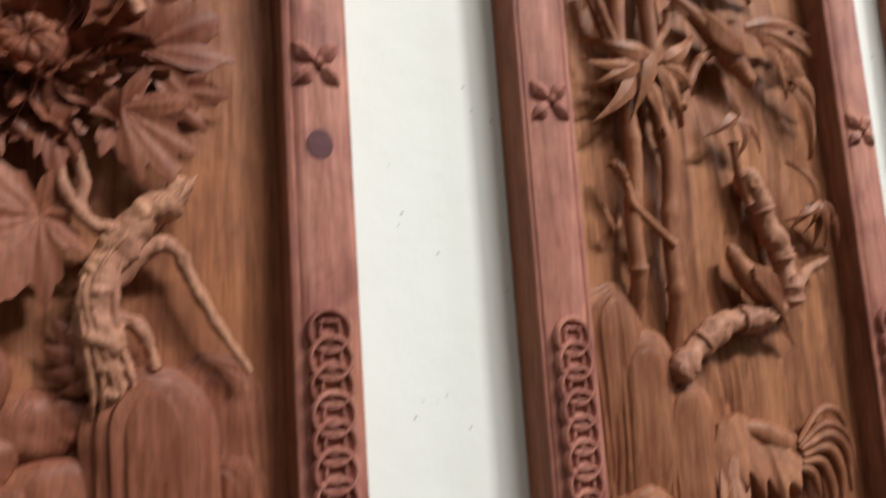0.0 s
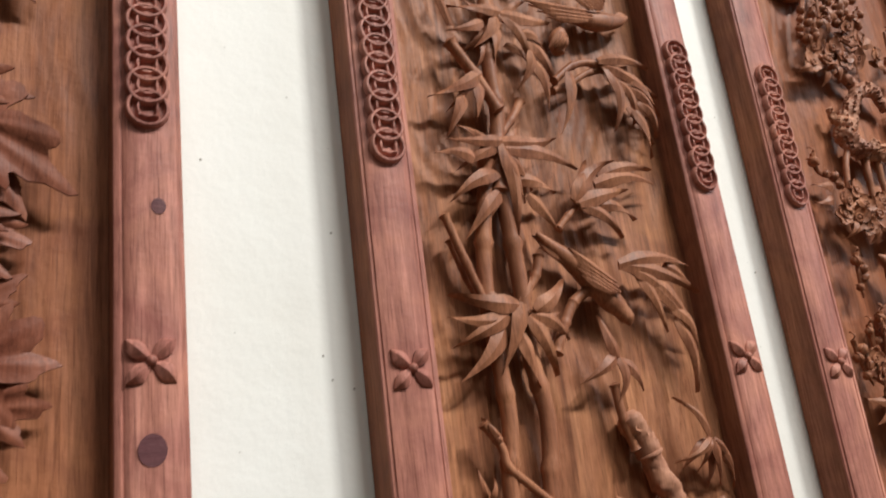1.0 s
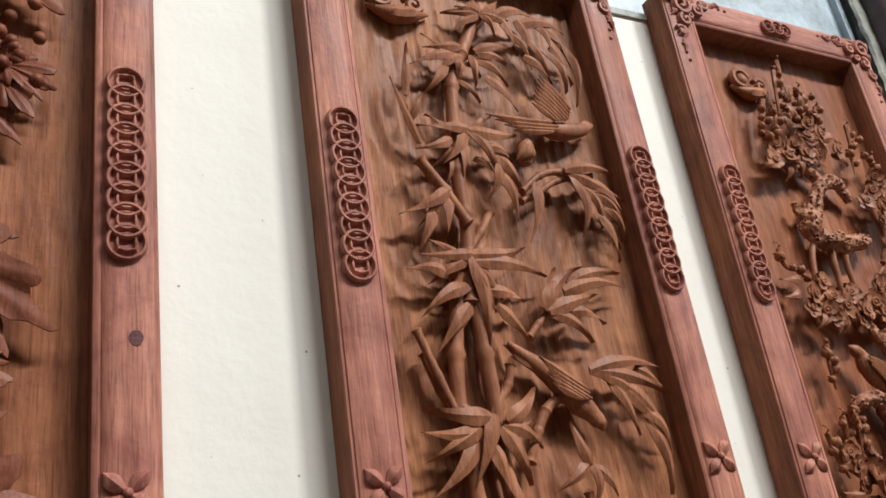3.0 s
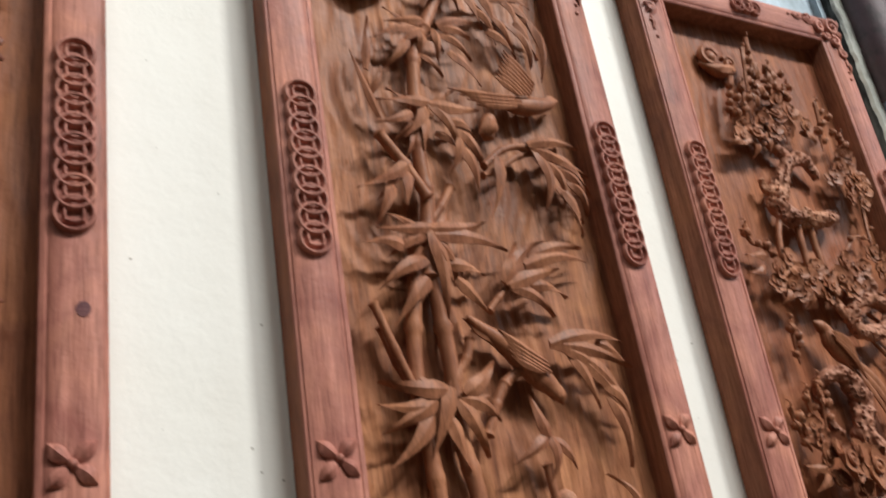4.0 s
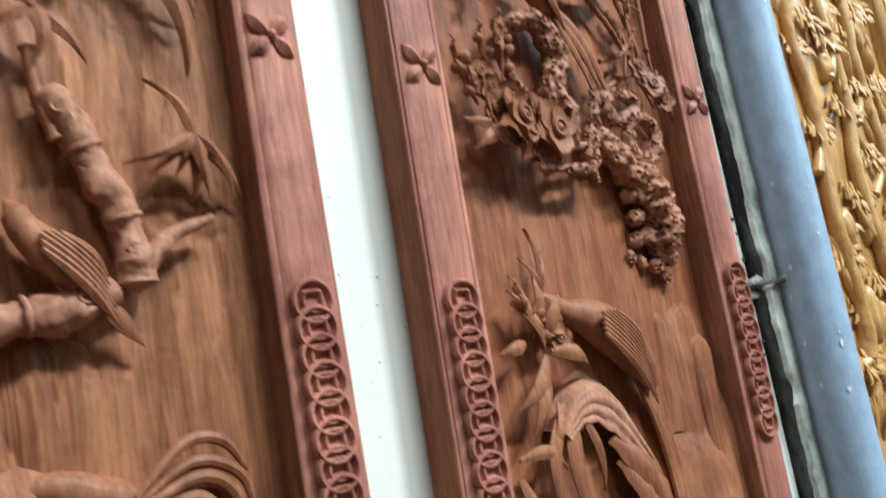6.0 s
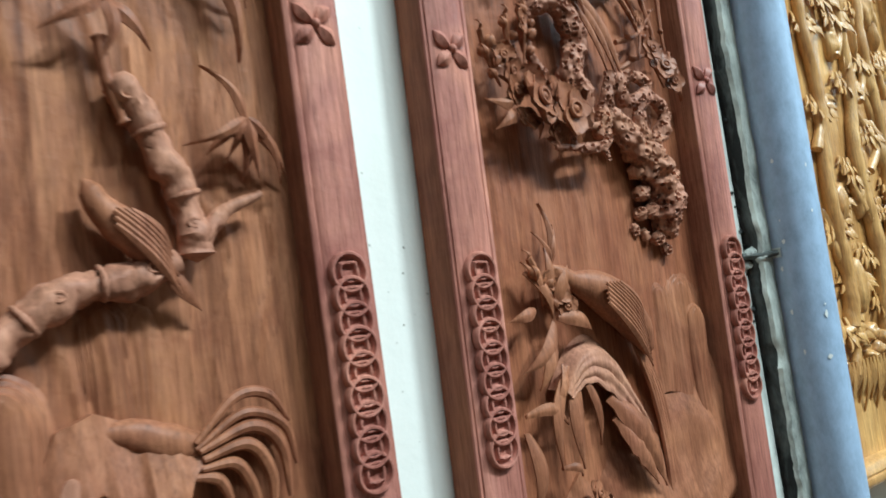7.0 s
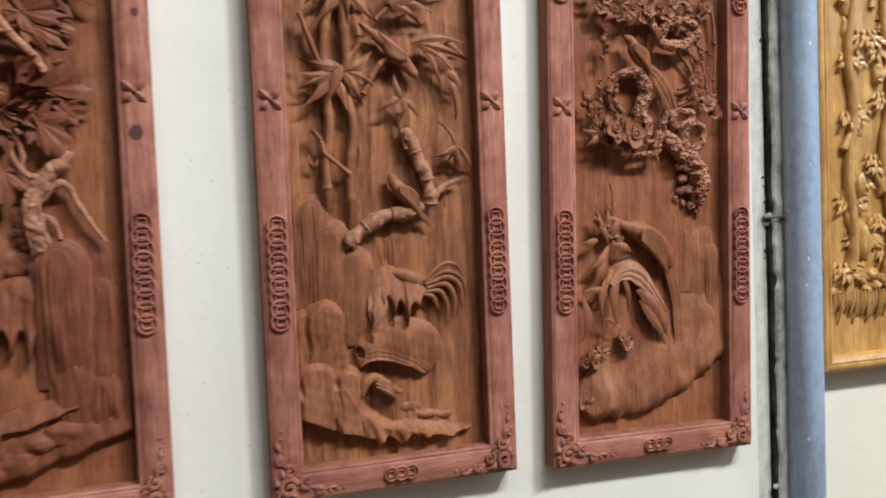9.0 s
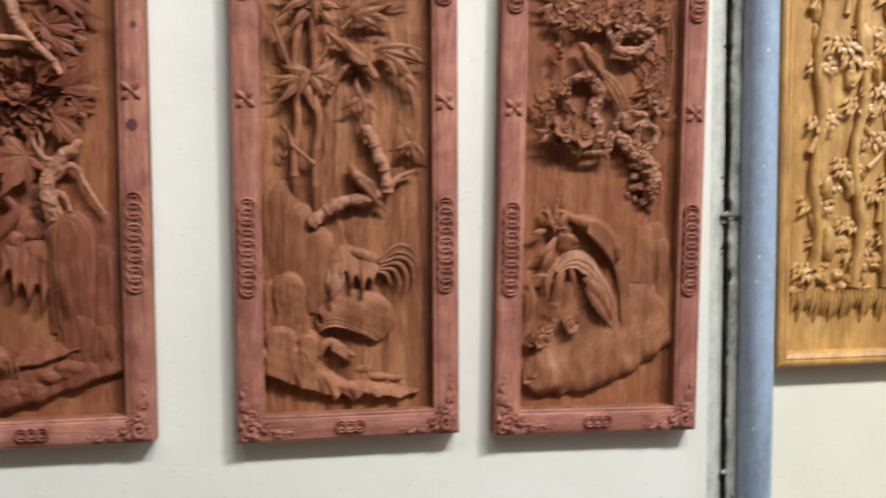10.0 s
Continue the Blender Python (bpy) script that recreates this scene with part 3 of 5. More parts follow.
def lobed(base, tip, width, y0, y1, bend=0.0):
    """A broad five-lobed leaf with a toothed edge, a raised rib along each lobe and curled tips."""
    sh = Shape()
    b, t = np.array(base, float), np.array(tip, float)
    d = t - b
    ln = np.hypot(*d)
    d, e = d / ln, np.array((-d[1], d[0])) / ln
    rg = random.Random(int(abs(b[0] * 7919 + t[1] * 104729) * 1000))
    lobes = [(radians(a + rg.uniform(-9, 9)), s * rg.uniform(0.85, 1.12), rg.uniform(-0.5, 1.0)) for a, s in ((-120, 0.36), (-64, 0.54), (-26, 0.64), (0, 0.80), (30, 0.64), (68, 0.54), (118, 0.38))]
    c = b + d * ln * 0.16
    wide = max(0.75, min(1.15, width / ln * 1.15))
    front, back = [], []
    angles = np.linspace(-math.pi, math.pi, 92, endpoint=False)
    for s in (0.04, 0.2, 0.38, 0.55, 0.7, 0.82, 0.92, 1.0):
        row, bk = [], []
        for a in angles:
            far, near, curl = 0.16, 9.0, 0.0
            for la, size, cu in lobes:
                off = abs((a - la + math.pi) % (2 * math.pi) - math.pi)
                f = size * (1 - 0.50 * (off / 0.42) ** 0.9) if off < 0.42 else 0.0
                if f > far:
                    far, curl = f, cu
                near = min(near, off)
            far *= 1 + (0.17 * abs((a * 3.5 + t[0] * 90) % 1.0 - 0.5) * 2 + 0.05 * noise.noise(Vector((a * 5, t[0] * 50, t[1] * 50)))) * s
            rad = far * s * ln
            p = c + d * rad * math.cos(a) + e * rad * math.sin(a) * wide + e * bend * rad * s
            rib = 0.0040 * math.exp(-(near / 0.11) ** 2) * s * (1.25 - s)
            y = y0 + (y1 - y0) * max(-0.4, (p - b) @ d / ln) - rib - 0.004 * math.sin(math.pi * min(1.0, far * s * 1.1)) + 0.0100 * curl * (far * s) ** 2 + 0.0022 * math.sin(a * 5 + t[0] * 60) * s
            row.append((p[0], y, p[1]))
            bk.append((p[0], y + 0.0046 * (1.1 - 0.6 * s), p[1]))
        front.append(row)
        back.append(bk)
    sh.grid(front + back[::-1], wrap_v=True)
    sh.fan(front[0], (c[0], front[0][0][1], c[1]))
    stem = b - d * 0.012
    tube(sh, [(stem[0], y0 + 0.006, stem[1]), (b[0], y0 + 0.002, b[1]), (c[0], y0 + 0.001, c[1])], [0.002, 0.0026, 0.0016], 8, 7)
    return sh


def scroll(c, r, y, hand=1):
    sh = Shape()
    x, z = c
    spiral(sh, (x - r * 0.9, z), r * 0.85, 1.5, 0.3, hand, y, r * 0.24)
    spiral(sh, (x + r * 0.9, z - r * 0.25), r * 0.6, 1.4, 2.6, -hand, y, r * 0.20)
    tube(sh, [(x - r * 1.7, y + 0.004, z - r * 0.5), (x - r * 0.4, y, z - r * 1.0), (x + r * 0.7, y, z - r * 0.85), (x + r * 1.9, y + 0.006, z - r * 0.4)],
         [r * 0.12, r * 0.5, r * 0.45, r * 0.06], 18, 8)
    ball(sh, (x - r * 0.8, y + 0.002, z - r * 0.1), r * 0.55)
    return sh


def nudge(parent, before, dx, dz):
    """Moves by dx, dz (mm) the parts of parent that are not among those before."""
    for ob in parent.children:
        if ob.name not in before:
            ob.location.x += dx * 0.001
            ob.location.z += dz * 0.001


def names(parent):
    return {ob.name for ob in parent.children}


# ---- the bamboo panel ----
B = panel_bamboo
rng = random.Random(4)


def stalk(parent, pts, r, y, knots=5, mat=CARVED, foot=None):
    """A bamboo cane with swollen joints."""
    sh = Shape()
    n = 12 * knots
    radii = []
    for i in range(n):
        s = (i / (n - 1) * knots) % 1.0
        radii.append(r * (0.88 + 0.28 * math.exp(-((min(s, 1 - s)) / 0.045) ** 2) + 0.06 * abs(s - 0.5)))
    last = len(pts) - 1
    tube(sh, [(x, y if foot is None or i < last else foot, z) for i, (x, z) in enumerate(mm(*pts))], radii, n, 14)
    return part("bamboo_stalk", sh, mat, parent)


stalk(B, [(2, 530), (-22, 480), (-42, 440), (-49, 395), (-54, 344), (-57, 302), (-56, 255), (-63, 216), (-68, 170)], 0.0085, 0.014, 7)
stalk(B, [(-76, 200), (-90, 130), (-97, 67), (-94, 5), (-92, -47), (-100, -99), (-100, -150), (-99, -190)], 0.0085, 0.016, 6, CARVED, 0.034)
stalk(B, [(-66, 200), (-61, 130), (-59, 66), (-60, 11), (-52, -46), (-60, -112), (-60, -170), (-60, -225)], 0.0088, 0.016, 6, CARVED, 0.034)
stalk(B, [(-103, 325), (-80, 292), (-58, 255)], 0.0066, 0.008, 2)
stalk(B, [(-134, 140), (-118, 95), (-102, 52)], 0.0045, 0.008, 2)
stalk(B, [(-126, 120), (-114, 85), (-100, 58)], 0.0042, 0.018, 2)
stalk(B, [(-26, 272), (-42, 248), (-60, 226)], 0.0050, 0.014, 2)
stalk(B, [(-35, 106), (-42, 86), (-60, 64)], 0.0050, 0.014, 2)
stalk(B, [(14, 72), (-4, 60), (-18, 40), (-33, 12)], 0.0058, 0.014, 3)
stalk(B, [(-122, -47), (-107, -68), (-103, -84), (-84, -101), (-62, -120)], 0.0042, 0.010, 2)
stalk(B, [(25, -20), (28, -52), (36, -80)], 0.0048, 0.012, 2)
stalk(B, [(120, 330), (70, 318), (40, 300), (16, 288)], 0.0040, 0.012, 3)


def star(parent, centre, tips, width=17, y0=0.005, y1=0.011, gap=0.02, bend=None):
    c = np.array(centre, float)
    for k, t in enumerate(tips):
        t = np.array(t, float)
        sh = Shape()
        b = c + (t - c) * gap
        ln = np.hypot(*(t - c))
        w = width * 0.80 * min(1.0, 0.62 + ln / 190) * rng.uniform(0.85, 1.12)
        leaf(sh, b * 0.001, t * 0.001, w * 0.001, y0 - 0.0012 * (k % 3), y1 + rng.uniform(-0.003, 0.005), rng.uniform(-0.09, 0.09) if bend is None else bend * rng.uniform(0.5, 1.3), 0.5, 0.0022,
             15, root=0.55, arch=0.006, full=0.26, twist=rng.uniform(-0.3, 0.3), blade=True)
        part("leaf", sh, CARVED, parent, crease=22)
    if len(tips) >= 5 and width >= 15:
        for k in range(len(tips) // 2):
            t = np.array(tips[k], float) * rng.uniform(0.4, 0.6) + np.array(tips[-1 - k], float) * 0.5
            t = c + (t - c) / max(1.0, np.hypot(*(t - c))) * rng.uniform(36, 62)
            sh = Shape()
            leaf(sh, c * 0.001, t * 0.001, width * 0.0007, y0 + 0.007, y1 + rng.uniform(0.005, 0.010), rng.uniform(-0.1, 0.1), 0.55, 0.0022, 13, root=0.5, arch=0.004, full=0.3)
            part("leaf", sh, CARVED, parent)


def spray(parent, pairs, width=15, y0=0.005, y1=0.010, bend=0.0, mat=CARVED):
    """Pointed leaves, each given by its root and its tip (mm)."""
    for k, (a, b) in enumerate(pairs):
        ln = math.hypot(b[0] - a[0], b[1] - a[1])
        w = width * 0.86 * min(1.15, 0.55 + ln / 130) * rng.uniform(0.9, 1.12)
        sh = Shape()
        leaf(sh, *mm(a, b), w * 0.001, y0 + 0.0016 * (k % 4), y1 + rng.uniform(-0.002, 0.004), bend + rng.uniform(-0.09, 0.09), rng.uniform(0.28, 0.48), 0.0018, 15,
             root=0.55, arch=0.0055, full=0.26, twist=rng.uniform(-0.35, 0.35), blade=True)
        part("leaf", sh, mat, parent, crease=22)


star(B, (5, 529), [(-40, 496), (-44, 528), (25, 506), (48, 533), (-20, 545), (60, 515)])
spray(B, [((-31, 476), (-75, 474)), ((-36, 467), (-96, 447)), ((-29, 465), (-64, 436)), ((-15, 470), (-14, 430)), ((-13, 473), (40, 491)), ((-10, 471), (33, 468)), ((-11, 464), (29, 436)),
          ((0, 443), (35, 403)), ((-35, 458), (-42, 428)), ((-53, 449), (-83, 411))], 17, 0.003)
spray(B, [((-30, 470), (-8, 500)), ((-26, 462), (-2, 448)), ((-40, 470), (-72, 496)), ((-34, 440), (-6, 416))], 14, 0.012, 0.016)
spray(B, [((-40, 367), (-101, 367)), ((-62, 352), (-104, 339)), ((-44, 366), (-74, 324)), ((-46, 352), (-54, 308)), ((-40, 365), (27, 371)), ((-41, 369), (-8, 313)), ((-18, 349), (14, 334)),
          ((-12, 343), (21, 296)), ((-10, 326), (-26, 285)), ((-7, 316), (8, 264))], 17, 0.003)
spray(B, [((-50, 350), (-86, 318)), ((-44, 366), (-80, 392)), ((-30, 366), (2, 396)), ((-30, 340), (-2, 318)), ((-60, 340), (-74, 300))], 15, 0.013, 0.018)
spray(B, [((-98, 346), (-121, 427)), ((-105, 405), (-97, 473)), ((-103, 375), (-86, 409))], 11, 0.010, 0.008)
spray(B, [((-74, 291), (-133, 262)), ((-75, 293), (-114, 249)), ((-79, 286), (-84, 239)), ((-94, 268), (-118, 221))], 17, 0.004)
spray(B, [((-63, 218), (-118, 220)), ((-64, 217), (9, 233)), ((-65, 216), (-113, 187)), ((-92, 197), (-135, 202)), ((-61, 210), (30, 201)), ((-64, 217), (-57, 124)), ((-59, 207), (-30, 173)),
          ((-50, 181), (-4, 172)), ((-62, 202), (-40, 160)), ((-43, 164), (-9, 132)), ((-72, 185), (-127, 152)), ((-73, 166), (-111, 120))], 18, 0.002)
spray(B, [((-70, 214), (-108, 240)), ((-60, 214), (-30, 248)), ((-74, 190), (-104, 172)), ((-56, 190), (-20, 186)), ((-66, 170), (-88, 128))], 15, 0.012, 0.018)
spray(B, [((-75, 54), (-138, 67)), ((-92, 40), (-142, 46)), ((-84, 47), (-143, 18)), ((-90, 35), (-137, -11)), ((-71, 56), (-97, -7)), ((-65, 44), (-36, -9)), ((-62, 46), (-16, 24)), ((-74, 28), (-60, -20)),
          ((-58, 48), (-17, 82))], 20, 0.000, 0.009)
spray(B, [((-78, 50), (-112, 84)), ((-66, 54), (-46, 92)), ((-60, 44), (-18, 52)), ((-84, 30), (-108, 2))], 16, 0.011, 0.016)
spray(B, [((27, 4), (20, 48)), ((27, 6), (-14, -18)), ((29, 8), (23, -38)), ((32, 3), (60, -27))], 17, 0.003, 0.010, 0.08)
star(B, (122, -77), [(96, -34), (74, -96), (148, -103), (150, -124), (108, -106), (132, -120)], 15, 0.004, 0.012)
star(B, (-106, -64), [(-123, -42), (-118, -56)], 11, 0.010, 0.010)
star(B, (-120, -112), [(-128, -82), (-112, -90)], 12, 0.020, 0.018)
# hanging fans of leaves at the far side of the canes
spray(B, [((32, 530), (53, 484)), ((57, 533), (75, 486)), ((82, 536), (101, 490)), ((106, 527), (133, 485)), ((120, 505), (127, 426)), ((100, 503), (126, 455)), ((58, 482), (97, 454)), ((90, 536), (136, 496)),
          ((25, 532), (90, 545)), ((60, 528), (132, 532)), ((70, 505), (92, 458)), ((88, 500), (112, 440)), ((40, 510), (72, 470))], 16, 0.004, 0.011, 0.05)
spray(B, [((76, 328), (152, 333)), ((80, 326), (161, 299)), ((100, 319), (156, 274)), ((109, 279), (138, 238)), ((113, 272), (129, 220)), ((86, 322), (88, 249)), ((124, 286), (148, 249)), ((110, 304), (151, 268)),
          ((34, 308), (16, 238)), ((96, 310), (120, 262)), ((84, 316), (104, 284))], 16, 0.003, 0.010, 0.05)
stalk(B, [(18, 299), (45, 321), (74, 328), (101, 312)], 0.0046, 0.010, 3)
spray(B, [((11, 161), (38, 210)), ((13, 161), (75, 212)), ((42, 182), (129, 192)), ((50, 192), (124, 206)), ((16, 159), (88, 181)), ((18, 158), (71, 128)), ((36, 158), (91, 148))], 19, 0.004, 0.010, 0.03)
stalk(B, [(20, 160), (6, 148), (-8, 134)], 0.0042, 0.012, 2)
spray(B, [((50, 96), (149, 99)), ((53, 96), (152, 70)), ((72, 91), (101, 29)), ((78, 88), (138, 18)), ((92, 80), (142, 27)), ((106, 54), (137, 12)), ((112, 40), (127, -31)), ((112, 99), (150, 76)), ((64, 92), (120, 44))], 17, 0.003, 0.010, 0.05)

part("carved_bird", bird([(-34, 128), (-14, 112), (12, 92), (36, 66), (50, 52), (56, 44), (58, 37)], [3, 8, 14, 15, 10, 9, 2],
                         [(f, 9) for f in wing((42, 66), (-10, 106), 16, 5)], [(((5, 98), (-36, 128)), 16, 0.03), (((8, 92), (-30, 116)), 12, -0.03)]), CARVED, B)
part("carved_bird", bird([(140, 400), (124, 392), (104, 387), (84, 385), (66, 387), (54, 387), (46, 383), (40, 380)], [3, 9, 13, 13, 10, 9, 8, 1],
                         [(f, 8) for f in wing((96, 394), (58, 446), 40, 8)] + [(f, 8) for f in wing((84, 382), (-12, 384), 16, 4)], [(((118, 390), (146, 404)), 10, 0.1)]), CARVED, B)
part("carved_bird", bird([(32, 336), (34, 350), (40, 362), (46, 366)], [8, 12, 10, 3], [(f, 7) for f in wing((36, 356), (22, 332), 14, 4)], []), CARVED, B)
part("carved_bird", bird([(58, -188), (42, -170), (24, -150), (12, -136), (8, -126), (4, -119)], [7, 13, 15, 11, 9, 2],
                         [(f, 8) for f in wing((18, -140), (66, -196), 18, 6)], [(((45, -176), (76, -214)), 12, 0.0)]), CARVED, B)


def gnarled(parent, pts, radii, y, n=40, seg=14, rough=0.3, freq=70, pits=0.25, mat=PALE, name="carved_trunk"):
    sh = Shape()
    if rough > 0.25:
        n, seg, freq, pits = int(n * 1.7), seg + 12, freq * 1.15, pits * 1.6
    tube(sh, [(x, y if len(p) == 2 else p[2] * 0.001, z) for p, (x, z) in zip(pts, mm(*[q[:2] for q in pts]))], [r * 0.001 for r in radii], n, seg, rough, freq, pits=pits)
    return part(name, sh, mat, parent)


def knotted(parent, pts, r, y, knots):
    """A thick old stem in swollen knots."""
    k = []
    for i in range(knots * 4):
        k.append(r * (0.80 + 0.24 * abs(math.sin(math.pi * i / 4.0)) + 0.08 * math.sin(i * 2.3)))
    gnarled(parent, pts, k, y, 16 * knots, 22, 0.24, 85, 0.30)
    c = spline([(x, y, z) for x, z in mm(*pts)], knots * 3 + 1)
    for i in range(1, knots * 3, 1):
        if i % 3 == 0:      # a raised ring at each joint
            d = np.array(c[min(i + 1, len(c) - 1)]) - np.array(c[i - 1])
            d /= np.linalg.norm(d)
            sh = Shape()
            e = np.array((-d[2], 0.0, d[0]))
            rr = r * 0.00092
            tube(sh, [tuple(np.array(c[i]) + e * rr * math.cos(a) + np.array((0, -1, 0)) * rr * math.sin(a)) for a in np.linspace(-0.4, math.pi + 0.4, 9)], [0.0006, 0.0020, 0.0024, 0.0018, 0.0006], 26, 8, 0.3, 150)
            part("joint_ring", sh, PALE, parent)
        elif i % 2:         # an eye-shaped scar
            sh = Shape()
            o = np.array(c[i]) + np.array((rng.uniform(-4, 4) * 0.001, -r * 0.00090, rng.uniform(-4, 4) * 0.001))
            tube(sh, [(o[0] + 0.0042 * math.cos(a), o[1] + 0.0008 * abs(math.cos(a)), o[2] + 0.0030 * math.sin(a)) for a in np.linspace(0, 6.283, 8, endpoint=False)], [0.0011, 0.0014, 0.0010], 18, 6, 0.2, 200, True)
            ball(sh, (o[0], o[1] + 0.0006, o[2]), 0.0013, 6)
            part("bark_eye", sh, PALE, parent)


knotted(B, [(32, -50), (45, -66), (55, -95), (67, -120), (76, -156), (76, -174)], 12.5, 0.014, 3)
knotted(B, [(60, -176), (30, -188), (-2, -190), (-30, -202), (-58, -222), (-70, -236)], 13.0, 0.014, 3)
gnarled(B, [(78, -164), (100, -145), (130, -132)], [8, 6, 3], 0.012, 14, 8)
part("cloud_scroll", scroll((-0.095, 0.540), 0.022, 0.018), CARVED, B)

for i, (cx, top, w, h, ye, yf) in enumerate(((-128, -150, 74, 190, 0.028, 0.015), (-100, -190, 92, 190, 0.026, 0.0105), (-60, -235, 78, 170, 0.024, 0.0095), (-18, -286, 66, 150, 0.026, 0.014),
                                             (10, -196, 40, 120, 0.031, 0.026), (40, -200, 46, 120, 0.031, 0.027))):
    part("carved_rock", arch_rock(cx * 0.001, top * 0.001, w * 0.001, h * 0.001, ye, yf, 4, rng.uniform(-0.04, 0.04), i * 3.1), GROUND if yf > 0.02 else CARVED, B)
n0 = names(B)
# a crouching form over a hollow, curled plumes behind it
part("carved_bird", bird([(0, -284), (14, -284), (30, -288), (52, -298), (72, -304), (86, -306)], [4, 9, 14, 16, 12, 6],
                         [], [(((6, -304), (-6, -352)), 13, 0.08), (((20, -308), (14, -344)), 11, -0.05), (((44, -312), (54, -372)), 12, 0.06), (((58, -312), (72, -352)), 10, 0.0)], 0.021), CARVED, B)
sh = Shape()
leaf(sh, *mm((-16, -300), (-26, -372)), 0.034, 0.014, 0.010, 0.05, 0.2, 0.006, 11, full=0.5)
part("leaf", sh, PALE, B)
for pts, r in (([(66, -300), (98, -274), (124, -276), (140, -298)], 4.2), ([(68, -306), (108, -296), (130, -314), (134, -352)], 5.0), ([(70, -312), (104, -308), (120, -332), (119, -366)], 5.0),
               ([(68, -318), (94, -320), (106, -345), (104, -372)], 4.6), ([(60, -322), (80, -328), (90, -350)], 4.2), ([(66, -304), (104, -286), (134, -300), (142, -330)], 4.0)):
    sh = Shape()
    tube(sh, [(x, 0.010 + 0.002 * i, z) for i, (x, z) in enumerate(mm(*pts))], [r * 0.0005, r * 0.001, r * 0.001, r * 0.0004], 24, 8)
    part("curled_plume", sh, CARVED, B)
part("carved_rock", ledge([(-34, -352), (-26, -372), (-16, -330), (-6, -342), (2, -324), (12, -362), (22, -334), (34, -378), (44, -338), (54, -352), (70, -318)], [(-34, -304), (-20, -276), (4, -268), (30, -280), (70, -296)],
                          0.002, 0.016, 17.0, 0.004, 24, 80, 26, 0.002), CARVED, B)
nudge(B, n0, -8, -4)
part("carved_rock", arch_rock(-0.022, -0.302, 0.036, 0.075, 0.020, 0.006, 2, 0.1, 8.8), PALE, B)
part("carved_bird", bird([(-58, -488), (-50, -468), (-34, -462), (-14, -478), (10, -490)], [6, 11, 10, 12, 5], [(f, 8) for f in wing((-36, -466), (6, -494), 16, 4)], [], 0.014), CARVED, B)


def relief(parent, name, mat, x0, x1, z0, z1, height, step=1.6):
    """Low carving as one skin: height(x, z) in mm over the sunk ground, cut away where it is nil."""
    xs, zs = np.arange(x0, x1 + step, step), np.arange(z0, z1 + step, step)
    X, Z = np.meshgrid(xs, zs)
    H = height(X, Z)
    grain = np.sin(X * 0.55 + 2.2 * np.sin(Z * 0.031) + 1.4 * np.sin(X * 0.07)) * 0.22 + np.sin(X * 1.3 + 1.7 * np.sin(Z * 0.05 + X * 0.02)) * 0.12 + np.sin(X * 0.21 + Z * 0.13) * np.sin(Z * 0.17 - X * 0.09) * 0.35
    H = np.where(H > 0.3, H + grain, H)
    me_v = np.stack([X, 31.0 + 2.5 - H, Z], -1).reshape(-1, 3) * 0.001
    r, c = H.shape
    solid = H > 0.3
    near = solid[:-1, :-1] | solid[1:, :-1] | solid[:-1, 1:] | solid[1:, 1:]
    sh = Shape()
    sh.v = [tuple(v) for v in me_v]
    sh.f = [(i * c + j, i * c + j + 1, (i + 1) * c + j + 1, (i + 1) * c + j) for i, j in zip(*np.nonzero(near))]
    return part(name, sh, mat, parent, crease=60)


def arch_height(X, Z, cx, top, w, h, soft=0.45, foot=1e9):
    """A round-topped standing slab that leans back into the ground below."""
    dx, dz = (X - cx) / (w / 2), np.maximum(0.0, 1 - (top - Z) / (w * 0.5))
    rad = np.sqrt(dx * dx + dz * dz) + 0.05 * np.sin(Z * 0.09 + cx)
    e = np.clip((1 - rad) / soft, 0, 1)
    steps = 0.55 * np.sin(e * math.pi / 2) + 0.45 * np.minimum(1.0, np.floor(e * 4 + 0.15) / 3.0)
    return h * steps * np.clip(1.15 - (top - Z) / foot, 0, 1)


